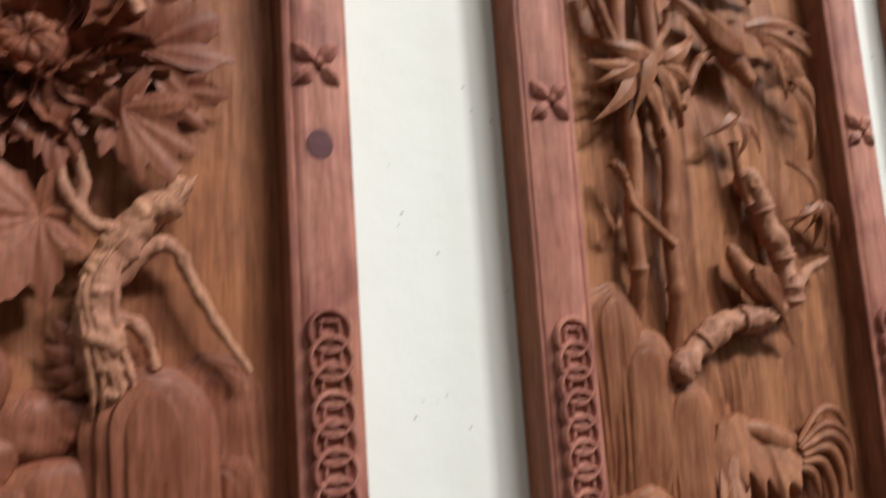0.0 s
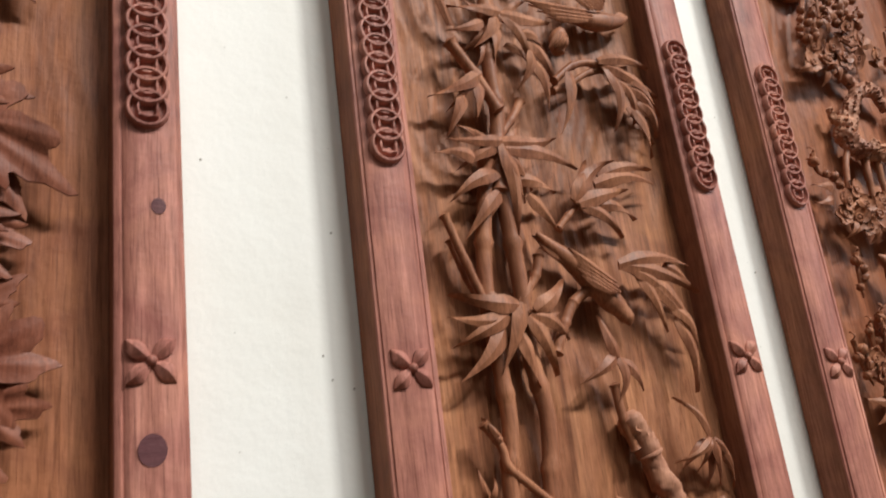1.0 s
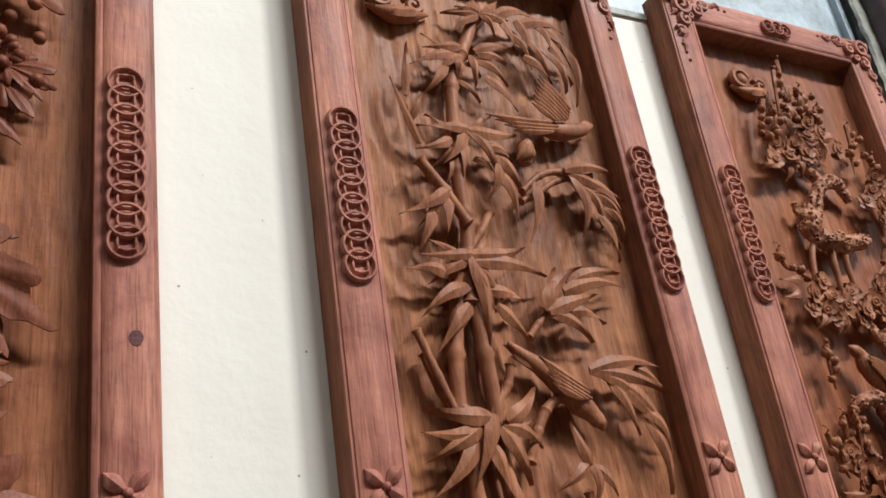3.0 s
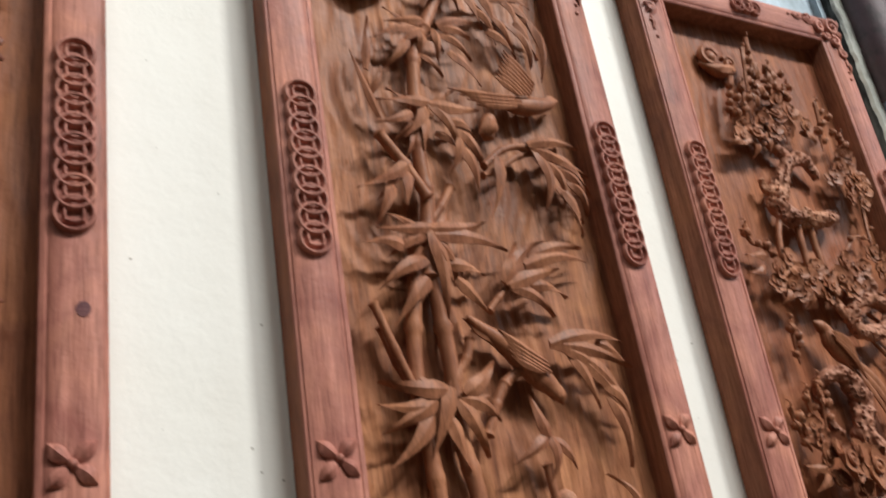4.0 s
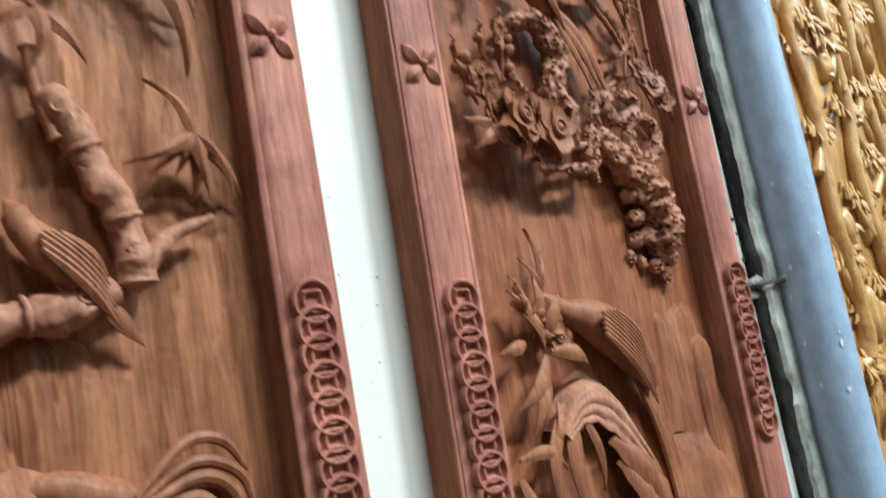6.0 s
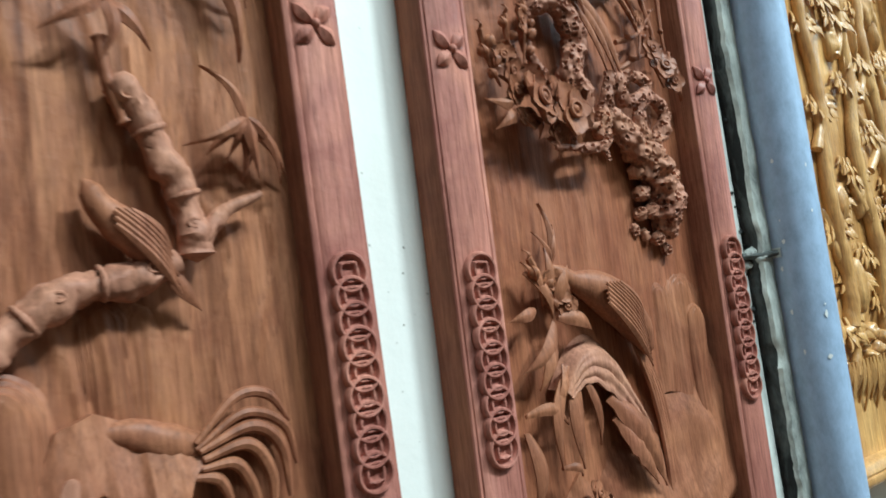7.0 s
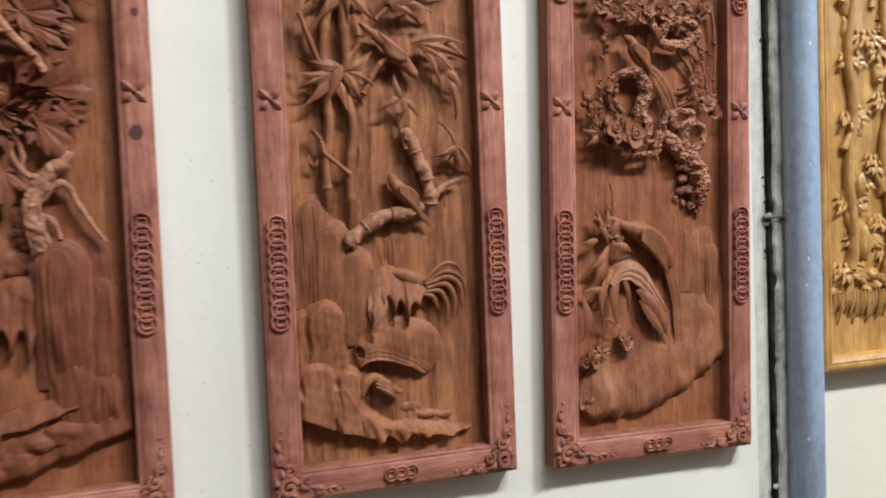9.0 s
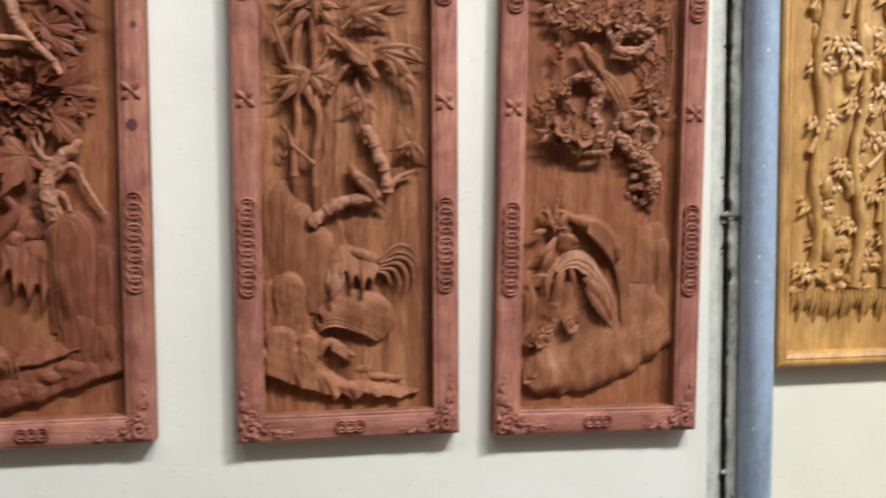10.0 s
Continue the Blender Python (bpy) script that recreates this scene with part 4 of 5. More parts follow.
def bamboo_foot(X, Z):
    edge = np.interp(X, (-172, -136, -95, -66, -53, -38, -31, -17, -6, 7, 28, 52, 74, 100, 137), (-514, -527, -548, -554, -562, -564, -580, -562, -566, -580, -563, -572, -570, -576, -566))
    H = arch_height(X, Z, -113, -313, 84, 28, 0.5, 230)
    boss = 1 - ((X + 114) / 20) ** 2 - ((Z + 362) / 44) ** 2
    H = H + np.where(boss > 0, 3.5 * np.maximum(boss, 0) ** 0.8, 0)
    H = np.maximum(H, arch_height(X, Z, -146, -336, 50, 17, 0.6, 260))
    # the standing cliff and its sweep down into the ledge
    H = np.maximum(H, arch_height(X, Z, -132, -421, 78, 30, 0.5))
    H = np.maximum(H, arch_height(X, Z, -78, -434, 54, 27, 0.6))
    back = np.interp(Z, (-580, -545, -510, -470, -440), (150, -6, -40, -54, -62))
    sweep = np.clip((back - X) / 26, 0, 1) * np.clip((-452 - Z) / 24, 0, 1)
    folds = 1.8 * np.sin(0.16 * X + 0.10 * Z) + 1.1 * np.sin(0.33 * X + 0.15 * Z + 1.0)
    H = np.maximum(H, sweep * (25 + 1.3 * folds))
    tongue = np.interp(X, (-60, -25, -7, 38, 84, 137), (-500, -528, -538, -542, -550, -562))
    t = np.clip((tongue - Z) / np.maximum(tongue - edge, 4), 0, 1)
    H = np.maximum(H, np.where(X > -60, t ** 0.6 * (24 - 0.05 * (X + 60) + folds), 0))
    H = np.where((Z < edge) | (X > 138), 0, H)
    # the ridged cap over a hollow, a curl behind it
    lip = np.interp(X, (-62, -46, -28, -2, 34, 60, 84), (-450, -436, -432, -437, -452, -472, -462))
    cap = 1 - ((X - 12) / 78) ** 2 - ((Z + 418) / 58) ** 2
    over = Z - lip
    ridges = 2.6 * np.abs(np.sin(over * 0.42 + 0.02 * X)) * np.clip(1 - over / 26, 0, 1)
    H = np.maximum(H, np.where((cap > 0) & (over > 0), 9 + 15 * np.sqrt(np.maximum(cap, 0)) + 3 * np.clip(1 - over / 8, 0, 1) - ridges, 0))
    # dark notches up the cap's edge
    for nx, nz in ((-24, -376), (-42, -393), (-56, -418), (-4, -368)):
        H = np.where(((X - nx) / 7) ** 2 + ((Z - nz - 0.6 * (nx - X)) / 10) ** 2 < 1, np.minimum(H, 4), H)
    # low stones at the foot
    for sx, sz, rx, rz, h in ((60, -536, 24, 9, 10), (90, -540, 18, 8, 9), (30, -520, 26, 10, 6)):
        q = 1 - ((X - sx) / rx) ** 2 - ((Z - sz) / rz) ** 2
        H = np.maximum(H, np.where((q > 0) & (Z > edge), h * np.sqrt(np.maximum(q, 0)), 0))
    return H


relief(B, "carved_rock", CARVED, -164, 140, -584, -300, bamboo_foot)


# ---- the blossom panel ----
P = panel_plum
rng = random.Random(9)
BLOSSOMS = [blossom_mesh(0.0160, s) for s in range(4)]
BUD_SH = Shape()
ball(BUD_SH, (0, 0, 0), 0.0052)
leaf(BUD_SH, (0, -0.006), (0, 0.007), 0.006, -0.002, -0.001, 0, 0.5, 0.003, 6)
BUD = BUD_SH.mesh("bud", CARVED)


def bloom(parent, x, z, y, size=1.0):
    ob = part("blossom", rng.choice(BLOSSOMS), None, parent)
    ob.location = (x * 0.001, y, z * 0.001)
    ob.rotation_euler = (rng.uniform(-0.1, 0.5), rng.uniform(0, 6.28), rng.uniform(-0.35, 0.35))
    ob.scale = (size,) * 3


def budding(parent, pts, r, y0, y1, buds=4, r_bud=1.0):
    """A twig with round buds along it."""
    p = mm(*pts)
    sh = Shape()
    ys = np.linspace(y0, y1, len(p))
    tube(sh, [(x, yy, z) for (x, z), yy in zip(p, ys)], [r * 0.001, r * 0.0008, r * 0.0003], 8 * len(p), 7, 0.25, 120)
    part("twig", sh, CARVED, parent)
    c = spline([(x, yy, z) for (x, z), yy in zip(p, ys)], buds + 2)
    for q in c[1:-1]:
        ob = part("bud", BUD, None, parent)
        s = rng.choice((-1, 1))
        ob.location = (q[0] + s * r * 0.0014, q[1] - 0.002, q[2] + rng.uniform(-0.002, 0.002))
        ob.rotation_euler = (rng.uniform(-0.4, 0.4), s * rng.uniform(0.2, 0.9), 0)
        ob.scale = (r_bud * rng.uniform(0.8, 1.15),) * 3


part("cloud_scroll", scroll((-0.066, 0.532), 0.021, 0.020), CARVED, P)


def porous(parent, pts, radii, y, closed=False, flat=1.0, name="carved_trunk", cell=165.0, lumps=0.42):
    """Old worm-eaten wood: a lumpy stem full of small round pits, rims standing up between them."""
    p = [(q[0] * 0.001, y if len(q) == 2 else q[2] * 0.001, q[1] * 0.001) for q in pts]
    length = sum(math.dist(a, b) for a, b in zip(p, p[1:])) + (math.dist(p[0], p[-1]) if closed else 0)
    n = max(24, int(length / 0.00105))
    seg = max(24, min(96, int(max(radii) * 6.2 / 1.1)))
    c = spline(p + [p[0]] if closed else p, n + 1)
    c = c[:-1] if closed else c
    r = np.interp(np.linspace(0, 1, len(c)), np.linspace(0, 1, len(radii)), radii) * 0.001
    tan = np.roll(c, -1, 0) - np.roll(c, 1, 0) if closed else np.gradient(c, axis=0)
    tan /= np.linalg.norm(tan, axis=1)[:, None] + 1e-12
    side = np.cross(tan, (0.0, 1.0, 0.0))
    side /= np.linalg.norm(side, axis=1)[:, None] + 1e-9
    up = np.cross(side, tan)
    rows = []
    for i in range(len(c)):
        row = []
        for a in np.linspace(0, 2 * math.pi, seg, endpoint=False):
            d = math.cos(a) * side[i] + flat * math.sin(a) * up[i]
            w = Vector(c[i] + d * r[i])
            k = r[i] * (1 + lumps * noise.noise(w * 62) + 0.5 * lumps * noise.noise(w * 150))
            f = noise.voronoi(w * cell)[0][0]
            k -= 0.0046 * max(0.0, min(1.0, (0.37 - f) / 0.10)) - 0.0009 * math.exp(-((f - 0.45) / 0.08) ** 2)
            row.append(c[i] + d * max(k, r[i] * 0.25))
        rows.append(row)
    sh = Shape()
    sh.grid(rows, wrap_u=closed, wrap_v=True)
    if not closed:
        sh.fan(rows[0], c[0] - tan[0] * r[0] * 0.4)
        sh.fan(rows[-1], c[-1] + tan[-1] * r[-1] * 0.4)
    return part(name, sh, PALE, parent)


# the hollow crescent of old wood under the upper blossoms
porous(P, [(58, 350, 16), (44, 364, 12), (28, 373), (8, 371), (-15, 353), (-30, 331), (-46, 304), (-42, 284), (-12, 279), (30, 280), (60, 288, 14)], [5, 7, 8, 9, 10, 11, 12, 13, 13, 12, 8], 0.010)
porous(P, [(8, 371), (-14, 392), (-34, 404)], [8, 7, 5], 0.014)
porous(P, [(-34, 322), (-58, 318), (-66, 334)], [8, 6, 4], 0.012)
# two smooth stems falling from it, a lesser one beside
for pts, r in (([(-22, 270), (-25, 240), (-26, 221), (-30, 178)], 5.5), ([(2, 270), (1, 240), (1, 226), (2, 190)], 5.0), ([(-44, 286), (-62, 258), (-70, 226), (-78, 196)], 5.0)):
    gnarled(P, pts, [r, r * 0.85, r * 0.8, r * 0.7], 0.012, 30, 10, 0.15, 60, 0.0, CARVED, "stem")
# the pale ring beside the long-tailed form and the knotted arm above it
porous(P, [(22, 145), (33, 157), (64, 164), (95, 155), (95, 139), (72, 122), (42, 118), (18, 126)], [8, 9, 9, 8, 9, 10, 9, 8], 0.006, True, name="knot_hole")
porous(P, [(56, 220, 18), (66, 205), (76, 186), (76, 165)], [6, 9, 9, 7], 0.008)
porous(P, [(24, 130), (8, 150), (4, 176, 16)], [7, 7, 5], 0.010)
# the hollow trunk over the roses
porous(P, [(-76, 50, 18), (-64, 62, 14), (-44, 66), (-26, 60), (-15, 44), (-14, 22), (-26, -6), (-14, -26), (-10, -48)], [5, 8, 10, 12, 12, 12, 12, 13, 10], 0.010)
porous(P, [(-70, 60), (-76, 36), (-70, 12), (-56, -6)], [6, 5, 5, 6], 0.018, lumps=0.2)
# lace of holes, then the tapering worm-eaten root
porous(P, [(40, -9), (56, -3), (80, -5), (84, -18), (66, -30), (43, -29)], [6.5, 6, 6, 7, 7.5, 7], 0.004, True, name="knot_hole")
porous(P, [(70, -36), (88, -24), (108, -36), (108, -54), (86, -72), (66, -62)], [7, 6, 7, 8, 8, 7], 0.004, True, name="knot_hole")
porous(P, [(-38, -70), (-14, -61), (10, -62), (10, -78), (-16, -84), (-38, -82)], [3.4, 3.6, 4.5, 5, 4, 3.6], 0.005, True, name="knot_hole", lumps=0.2)
porous(P, [(34, 0), (24, -28), (14, -52), (2, -70)], [6, 8, 9, 6], 0.008)
porous(P, [(14, -40, 12), (36, -52), (62, -74), (84, -92), (99, -112), (104, -134), (104, -156, 17), (100, -172, 26)], [9, 13, 17, 19, 19, 19, 17, 9], 0.013, cell=150)
for x, z, r, y in ((66, -104, 10, 0.019), (72, -128, 11, 0.020), (82, -148, 10, 0.018), (112, -172, 9, 0.020), (122, -150, 9, 0.022), (120, -126, 9, 0.019), (92, -178, 8, 0.022), (70, -150, 8, 0.024), (76, -172, 6, 0.026), (108, -190, 6, 0.026), (62, -166, 5, 0.027), (120, -104, 7, 0.020)):
    porous(P, [(x - 3, z + 5), (x, z), (x + 2, z - 6)], [r * 0.8, r, r * 0.8], y, cell=150, name="root_burl")
porous(P, [(-66, -84), (-40, -84), (-18, -82), (2, -84), (10, -96)], [2.6, 3.4, 3.6, 3.4, 2.0], 0.004, lumps=0.2)
# thin twigs with buds, in the shade of the rim and over the ground
for pts in ([(70, 150), (110, 120), (142, 104)], [(84, 160), (120, 182), (140, 196)], [(62, 112), (92, 74), (116, 24), (130, -8)], [(110, 118), (124, 60), (126, 10)], [(140, 190), (146, 130), (142, 60), (144, 10)],
            [(64, 40), (96, 50), (130, 84)], [(64, 10), (100, 26), (136, 34)], [(92, 100), (104, 60), (92, 20)], [(140, 312), (131, 276), (125, 250), (118, 207)], [(70, 240), (96, 262), (122, 258)], [(20, 60), (44, 30), (52, 0)]):
    budding(P, pts, 3.2, 0.019, 0.013, 2, 0.7)
for pts in ([(-8, 572), (-10, 530), (-14, 500), (-18, 460)], [(-22, 552), (-30, 500), (-36, 462)], [(-66, 494), (-76, 456), (-84, 424)], [(-47, 488), (-50, 455), (-54, 420)], [(20, 530), (16, 500), (6, 470)], [(44, 500), (34, 470), (20, 440)],
            [(100, 478), (98, 448), (92, 425), (90, 397)], [(-127, 261), (-122, 239), (-96, 232), (-60, 206)], [(-96, 134), (-97, 107), (-95, 80)], [(-142, 27), (-134, 2), (-119, -24)], [(-108, 46), (-105, 19), (-98, -16)],
            [(-82, 62), (-80, 36), (-84, 0)], [(132, 430), (128, 405), (122, 384)], [(-118, -190), (-98, -222), (-80, -240)]):
    budding(P, pts, 3.8, 0.008, 0.014, 4, 1.1)
    a, b = np.array(pts[0], float), np.array(pts[1], float)
    tip = a + (a - b) / math.hypot(*(a - b)) * 10
    spray(P, [(tuple(a), tuple(tip))], 8, 0.008, 0.007)
for x, z in ((10, 521), (24, 508), (42, 517), (45, 492), (-11, 469), (-74, 455), (-81, 430), (2, 500), (-2, 484), (-30, 470), (95, 440), (112, 452), (107, 423), (128, 416), (-60, 440), (30, 474)):
    ob = part("bud", BUD, None, P)
    ob.location, ob.rotation_euler = (x * 0.001, rng.uniform(0.002, 0.010), z * 0.001), (rng.uniform(-0.4, 0.4), rng.uniform(-0.8, 0.8), 0)
    ob.scale = (rng.uniform(0.85, 1.25),) * 3
# open blossoms, the larger ones in front, pointed leaves between them
for x, z, size in ((22, 484, 0.85), (2, 462, 0.9), (30, 449, 1.0), (-6, 440, 1.1), (-38, 424, 0.9), (-55, 403, 1.1), (-86, 393, 0.9), (-20, 412, 1.0), (51, 425, 0.85), (14, 418, 0.9), (-72, 420, 0.8),
                   (96, 366, 0.95), (126, 379, 0.9), (128, 355, 1.0), (103, 339, 1.0), (130, 332, 0.85), (142, 349, 0.8), (80, 348, 0.85), (112, 388, 0.8),
                   (-80, 178, 1.0), (-40, 186, 1.1), (14, 191, 1.1), (30, 213, 0.9), (-58, 198, 0.85), (30, 177, 0.95), (-94, 198, 0.9), (-10, 178, 0.85), (46, 196, 0.8), (-66, 168, 0.8),
                   (-86, -38, 1.6), (-44, -48, 1.6), (-94, -18, 0.9), (-62, -66, 0.8), (-110, -10, 0.8), (-28, -20, 0.8), (118, 12, 1.1), (132, -4, 0.8), (108, 210, 0.8), (122, 196, 0.7), (110, 100, 0.7), (-24, 204, 0.9), (-70, 216, 0.9), (-104, 180, 0.8), (54, 180, 0.9), (64, 208, 0.8), (-20, 166, 0.8), (92, 318, 0.8), (118, 310, 0.7), (-112, -30, 0.9), (-60, -28, 0.9), (-100, -58, 0.8), (-120, 4, 0.8), (-92, 40, 0.7), (96, 230, 0.8), (130, 226, 0.7), (86, 60, 0.7), (100, 30, 0.8)):
    bloom(P, x, z, -0.004 if size > 1.5 else rng.uniform(-0.001, 0.007), size)
spray(P, [((-114, -42), (-144, -38)), ((-112, -52), (-137, -68)), ((-70, -73), (-58, -94)), ((-89, -54), (-78, -74)), ((113, 8), (158, -22)), ((109, 15), (146, 32)), ((-106, 218), (-141, 219)), ((-111, 203), (-142, 196)),
          ((-84, 172), (-104, 152)), ((-50, 172), (-56, 150)), ((6, 182), (-6, 158)), ((30, 170), (44, 150)), ((-88, 386), (-112, 378)), ((-60, 392), (-66, 366)), ((-30, 402), (-30, 376)), ((44, 420), (70, 404)), ((30, 440), (60, 438)),
          ((130, 328), (150, 312)), ((104, 332), (112, 308)), ((136, 360), (158, 356)), ((-30, 440), (-2, 414)), ((120, 388), (144, 398)), ((-92, -30), (-122, -14)), ((-8, 500), (-14, 530)), ((6, 492), (14, 520)), ((-30, 450), (-44, 474)), ((24, 470), (42, 486)), ((-60, 420), (-84, 436)), ((-12, 470), (-26, 496)), ((40, 446), (62, 456)), ((20, 500), (30, 524)), ((-40, 400), (-56, 382)), ((-6, 424), (10, 396)), ((14, 180), (0, 206)), ((-60, 190), (-84, 208)), ((110, 350), (88, 366))], 20, 0.004, 0.009, 0.05)
part("carved_bird", bird([(-58, 132), (-50, 127), (-42, 120), (-37, 106), (-25, 88), (2, 70)], [2, 9, 10, 14, 12, 5], [(f, 8) for f in wing((-44, 116), (4, 62), 16, 5)],
                         [(((-23, 91), (58, -8)), 12, 0.10), (((-26, 86), (48, -2)), 10, 0.08), (((-30, 84), (36, -2)), 8, 0.06)], 0.006), CARVED, P)

n0 = names(P)
# pheasant-like form among leaves, with a falling sheaf of plumes
part("carved_bird", bird([(-66, -196), (-52, -204), (-36, -212), (-6, -222), (24, -240), (50, -268), (62, -292)], [3, 10, 11, 22, 26, 20, 8],
                         [(f, 9) for f in wing((-12, -218), (64, -296), 34, 9)], [], 0.014), CARVED, P)
# a broad overhanging leaf, ribbed lengthwise, with a torn lower edge
upper = spline(mm((-76, -312), (-58, -290), (-40, -274), (-14, -266), (10, -282), (30, -315), (52, -350), (66, -398)), 70)
lower = spline(mm((-66, -322), (-52, -314), (-34, -310), (-10, -322), (10, -342), (28, -362), (42, -384), (52, -410)), 70)
rows = []
for i in range(70):
    u = i / 69
    torn = 0.007 * abs((u * 7.5) % 1.0 - 0.5) * min(1.0, u * 3)
    row = []
    for j in range(22):
        v = j / 21
        q = upper[i] * (1 - v) + lower[i] * v
        rise = math.sin(0.5 * math.pi * min(1.0, v * 2.2))
        y = 0.026 - 0.021 * rise - 0.0022 * abs(math.sin(v * math.pi * 4.5 + 1.5 * u)) * rise + 0.010 * u + 0.004 * max(0.0, v - 0.75)
        row.append((q[0], y, q[1] - torn * v * v))
    row.append((row[-1][0] - 0.001, row[-1][1] + 0.0045, row[-1][2] + 0.002))
    rows.append(row)
sh = Shape()
sh.grid(rows)
part("leaf", sh, PALE, P)
for a, b, w, bend in (((-60, -292), (-84, -386), 14, -0.16), ((-52, -296), (-56, -390), 18, -0.10), ((-44, -300), (-30, -372), 10, 0.05), ((-66, -290), (-92, -330), 10, 0.1), ((-8, -330), (58, -430), 32, 0.06), ((-4, -350), (46, -426), 24, 0.0),
                      ((-100, -200), (-72, -246), 11, 0.1), ((-70, -250), (-118, -292), 17, 0.1), ((-74, -262), (-100, -310), 15, 0.0), ((-66, -236), (-44, -196), 14, 0.1), ((-80, -232), (-104, -190), 9, -0.1), ((-74, -226), (-72, -178), 11, 0.0),
                      ((-120, -330), (-70, -346), 12, 0.2), ((-122, -345), (-126, -420), 16, 0.1), ((-92, -236), (-128, -244), 12, 0.0), ((-64, -246), (-22, -262), 15, 0.1), ((-84, -384), (-60, -396), 8, 0.2)):
    sh = Shape()
    p, q = mm(a, b)
    leaf(sh, p, q, w * 0.001, 0.012, 0.010, bend, 0.34, 0.003, 13, 5 if w > 20 else 0, 0.3, arch=0.006, full=0.4)
    part("leaf", sh, CARVED, P)
for i in range(5):
    gnarled(P, [(44 + i * 5, -276 - i * 3), (66 + i * 5, -340), (74 + i * 4, -420), (66 + i * 4, -520)], [2.2, 2.8, 2.8, 1.8], 0.019 + 0.0012 * i, 30, 6, 0.1, mat=CARVED, name="carved_ridge")
for x, z in ((-108, -446), (-96, -438), (-84, -432), (-44, -416), (-36, -428), (-118, -454), (-100, -458), (-60, -222), (-52, -236), (-72, -214)):
    bloom(P, x, z, 0.010, rng.uniform(0.7, 1.0))
nudge(P, n0, -22, -3)
star(P, (-114, -446), [(-142, -438), (-144, -464), (-88, -432), (-98, -464), (-128, -472)], 11, 0.010, 0.014)
for i, (cx, top, w, h, ye, yf) in enumerate(((128, -215, 66, 270, 0.031, 0.026), (88, -225, 40, 120, 0.031, 0.027), (142, -250, 44, 215, 0.030, 0.021))):
    part("carved_rock", arch_rock(cx * 0.001, top * 0.001, w * 0.001, h * 0.001, ye, yf, 3, rng.uniform(-0.05, 0.05), 20 + i * 2.3), CARVED, P)
part("carved_rock", ledge([(-152, -552), (-136, -570), (-118, -574), (-96, -568), (-71, -574), (-46, -566), (-20, -566), (10, -556), (41, -546), (66, -532), (90, -526), (112, -508), (130, -498), (163, -474)],
                          [(-152, -520), (-120, -450), (-71, -400), (0, -370), (41, -350), (90, -345), (130, -320), (163, -300)], 0.005, 0.0295, 31.0, 0.0042, 12, 110, 60, 0.003), CARVED, P)
star(P, (-84, -198), [(-82, -136), (-70, -158), (-98, -164)], 12, 0.016, 0.020)
star(P, (-138, -540), [(-144, -520), (-126, -524), (-150, -548)], 10, 0.014, 0.012)


# ---- the flower panel ----
F = panel_peony
n0 = names(F)
rng = random.Random(15)
peony(F, (0.0, -0.004), 0.094, 0.011, 1)
peony(F, (-0.030, 0.255), 0.084, 0.013, 2)
peony(F, (0.040, 0.465), 0.076, 0.013, 3)
peony(F, (-0.118, 0.150), 0.044, 0.013, 4)
for a, b, w, y0, y1, bend in (((-60, -20), (-112, -72), 62, 0.010, 0.008, 0.05), ((50, -30), (92, -100), 66, 0.008, 0.004, 0.05), ((60, 0), (134, 30), 74, 0.014, 0.010, -0.05), ((70, -20), (136, -34), 50, 0.018, 0.014, 0.05),
                              ((24, -110), (-72, -142), 84, 0.012, 0.002, 0.08), ((-80, 30), (-142, 10), 46, 0.018, 0.016, 0.0), ((-96, 44), (-132, 64), 30, 0.020, 0.018, 0.0), ((-20, -40), (-36, -86), 44, 0.010, 0.006, 0.0),
                              ((14, -40), (18, -92), 40, 0.012, 0.008, 0.0), ((60, 40), (120, 70), 52, 0.020, 0.016, 0.05), ((30, 120), (112, 108), 54, 0.014, 0.010, 0.08), ((40, 110), (96, 64), 34, 0.016, 0.012, 0.0),
                              ((50, 200), (136, 136), 66, 0.012, 0.004, 0.06), ((40, 220), (118, 214), 44, 0.016, 0.012, 0.0), ((70, 180), (110, 112), 40, 0.018, 0.012, 0.0), ((-20, 180), (34, 164), 36, 0.012, 0.010, 0.0),
                              ((90, 372), (138, 338), 34, 0.010, 0.006, 0.1), ((92, 360), (118, 316), 26, 0.012, 0.008, 0.0), ((70, 340), (112, 300), 34, 0.018, 0.012, 0.0), ((60, 110), (116, 90), 30, 0.02, 0.016, 0.0),
                              ((-80, 90), (-140, 120), 40, 0.016, 0.012, 0.0), ((-60, 330), (-130, 300), 52, 0.014, 0.010, 0.0), ((80, 470), (142, 440), 46, 0.014, 0.008, 0.0), ((0, 520), (-60, 560), 46, 0.014, 0.010, 0.0), ((-80, 420), (-134, 400), 46, 0.014, 0.010, 0.0)):
    p, q = mm(a, b)
    part("leaf", lobed(p, q, w * 0.001, y0, y1, bend), CARVED, F)
BERRY_SH = Shape()
ball(BERRY_SH, (0, 0, 0), 0.0062)
BERRY = BERRY_SH.mesh("berry", CARVED)
for i in range(26):
    ob = part("berry", BERRY, None, F)
    ob.location = (0.096 + rng.gauss(0, 0.014), rng.uniform(0.004, 0.016), 0.382 + rng.gauss(0, 0.020))
gnarled(F, [(26, 86), (6, 112), (-8, 146), (-22, 190), (-26, 230)], [7, 10, 11, 10, 8], 0.010, 40, 12, 0.35, 60, 0.15)
gnarled(F, [(20, 90), (-14, 92), (-50, 94), (-78, 84), (-96, 98)], [7, 6, 5.5, 5, 3], 0.010, 34, 10, 0.3, 60, 0.1)
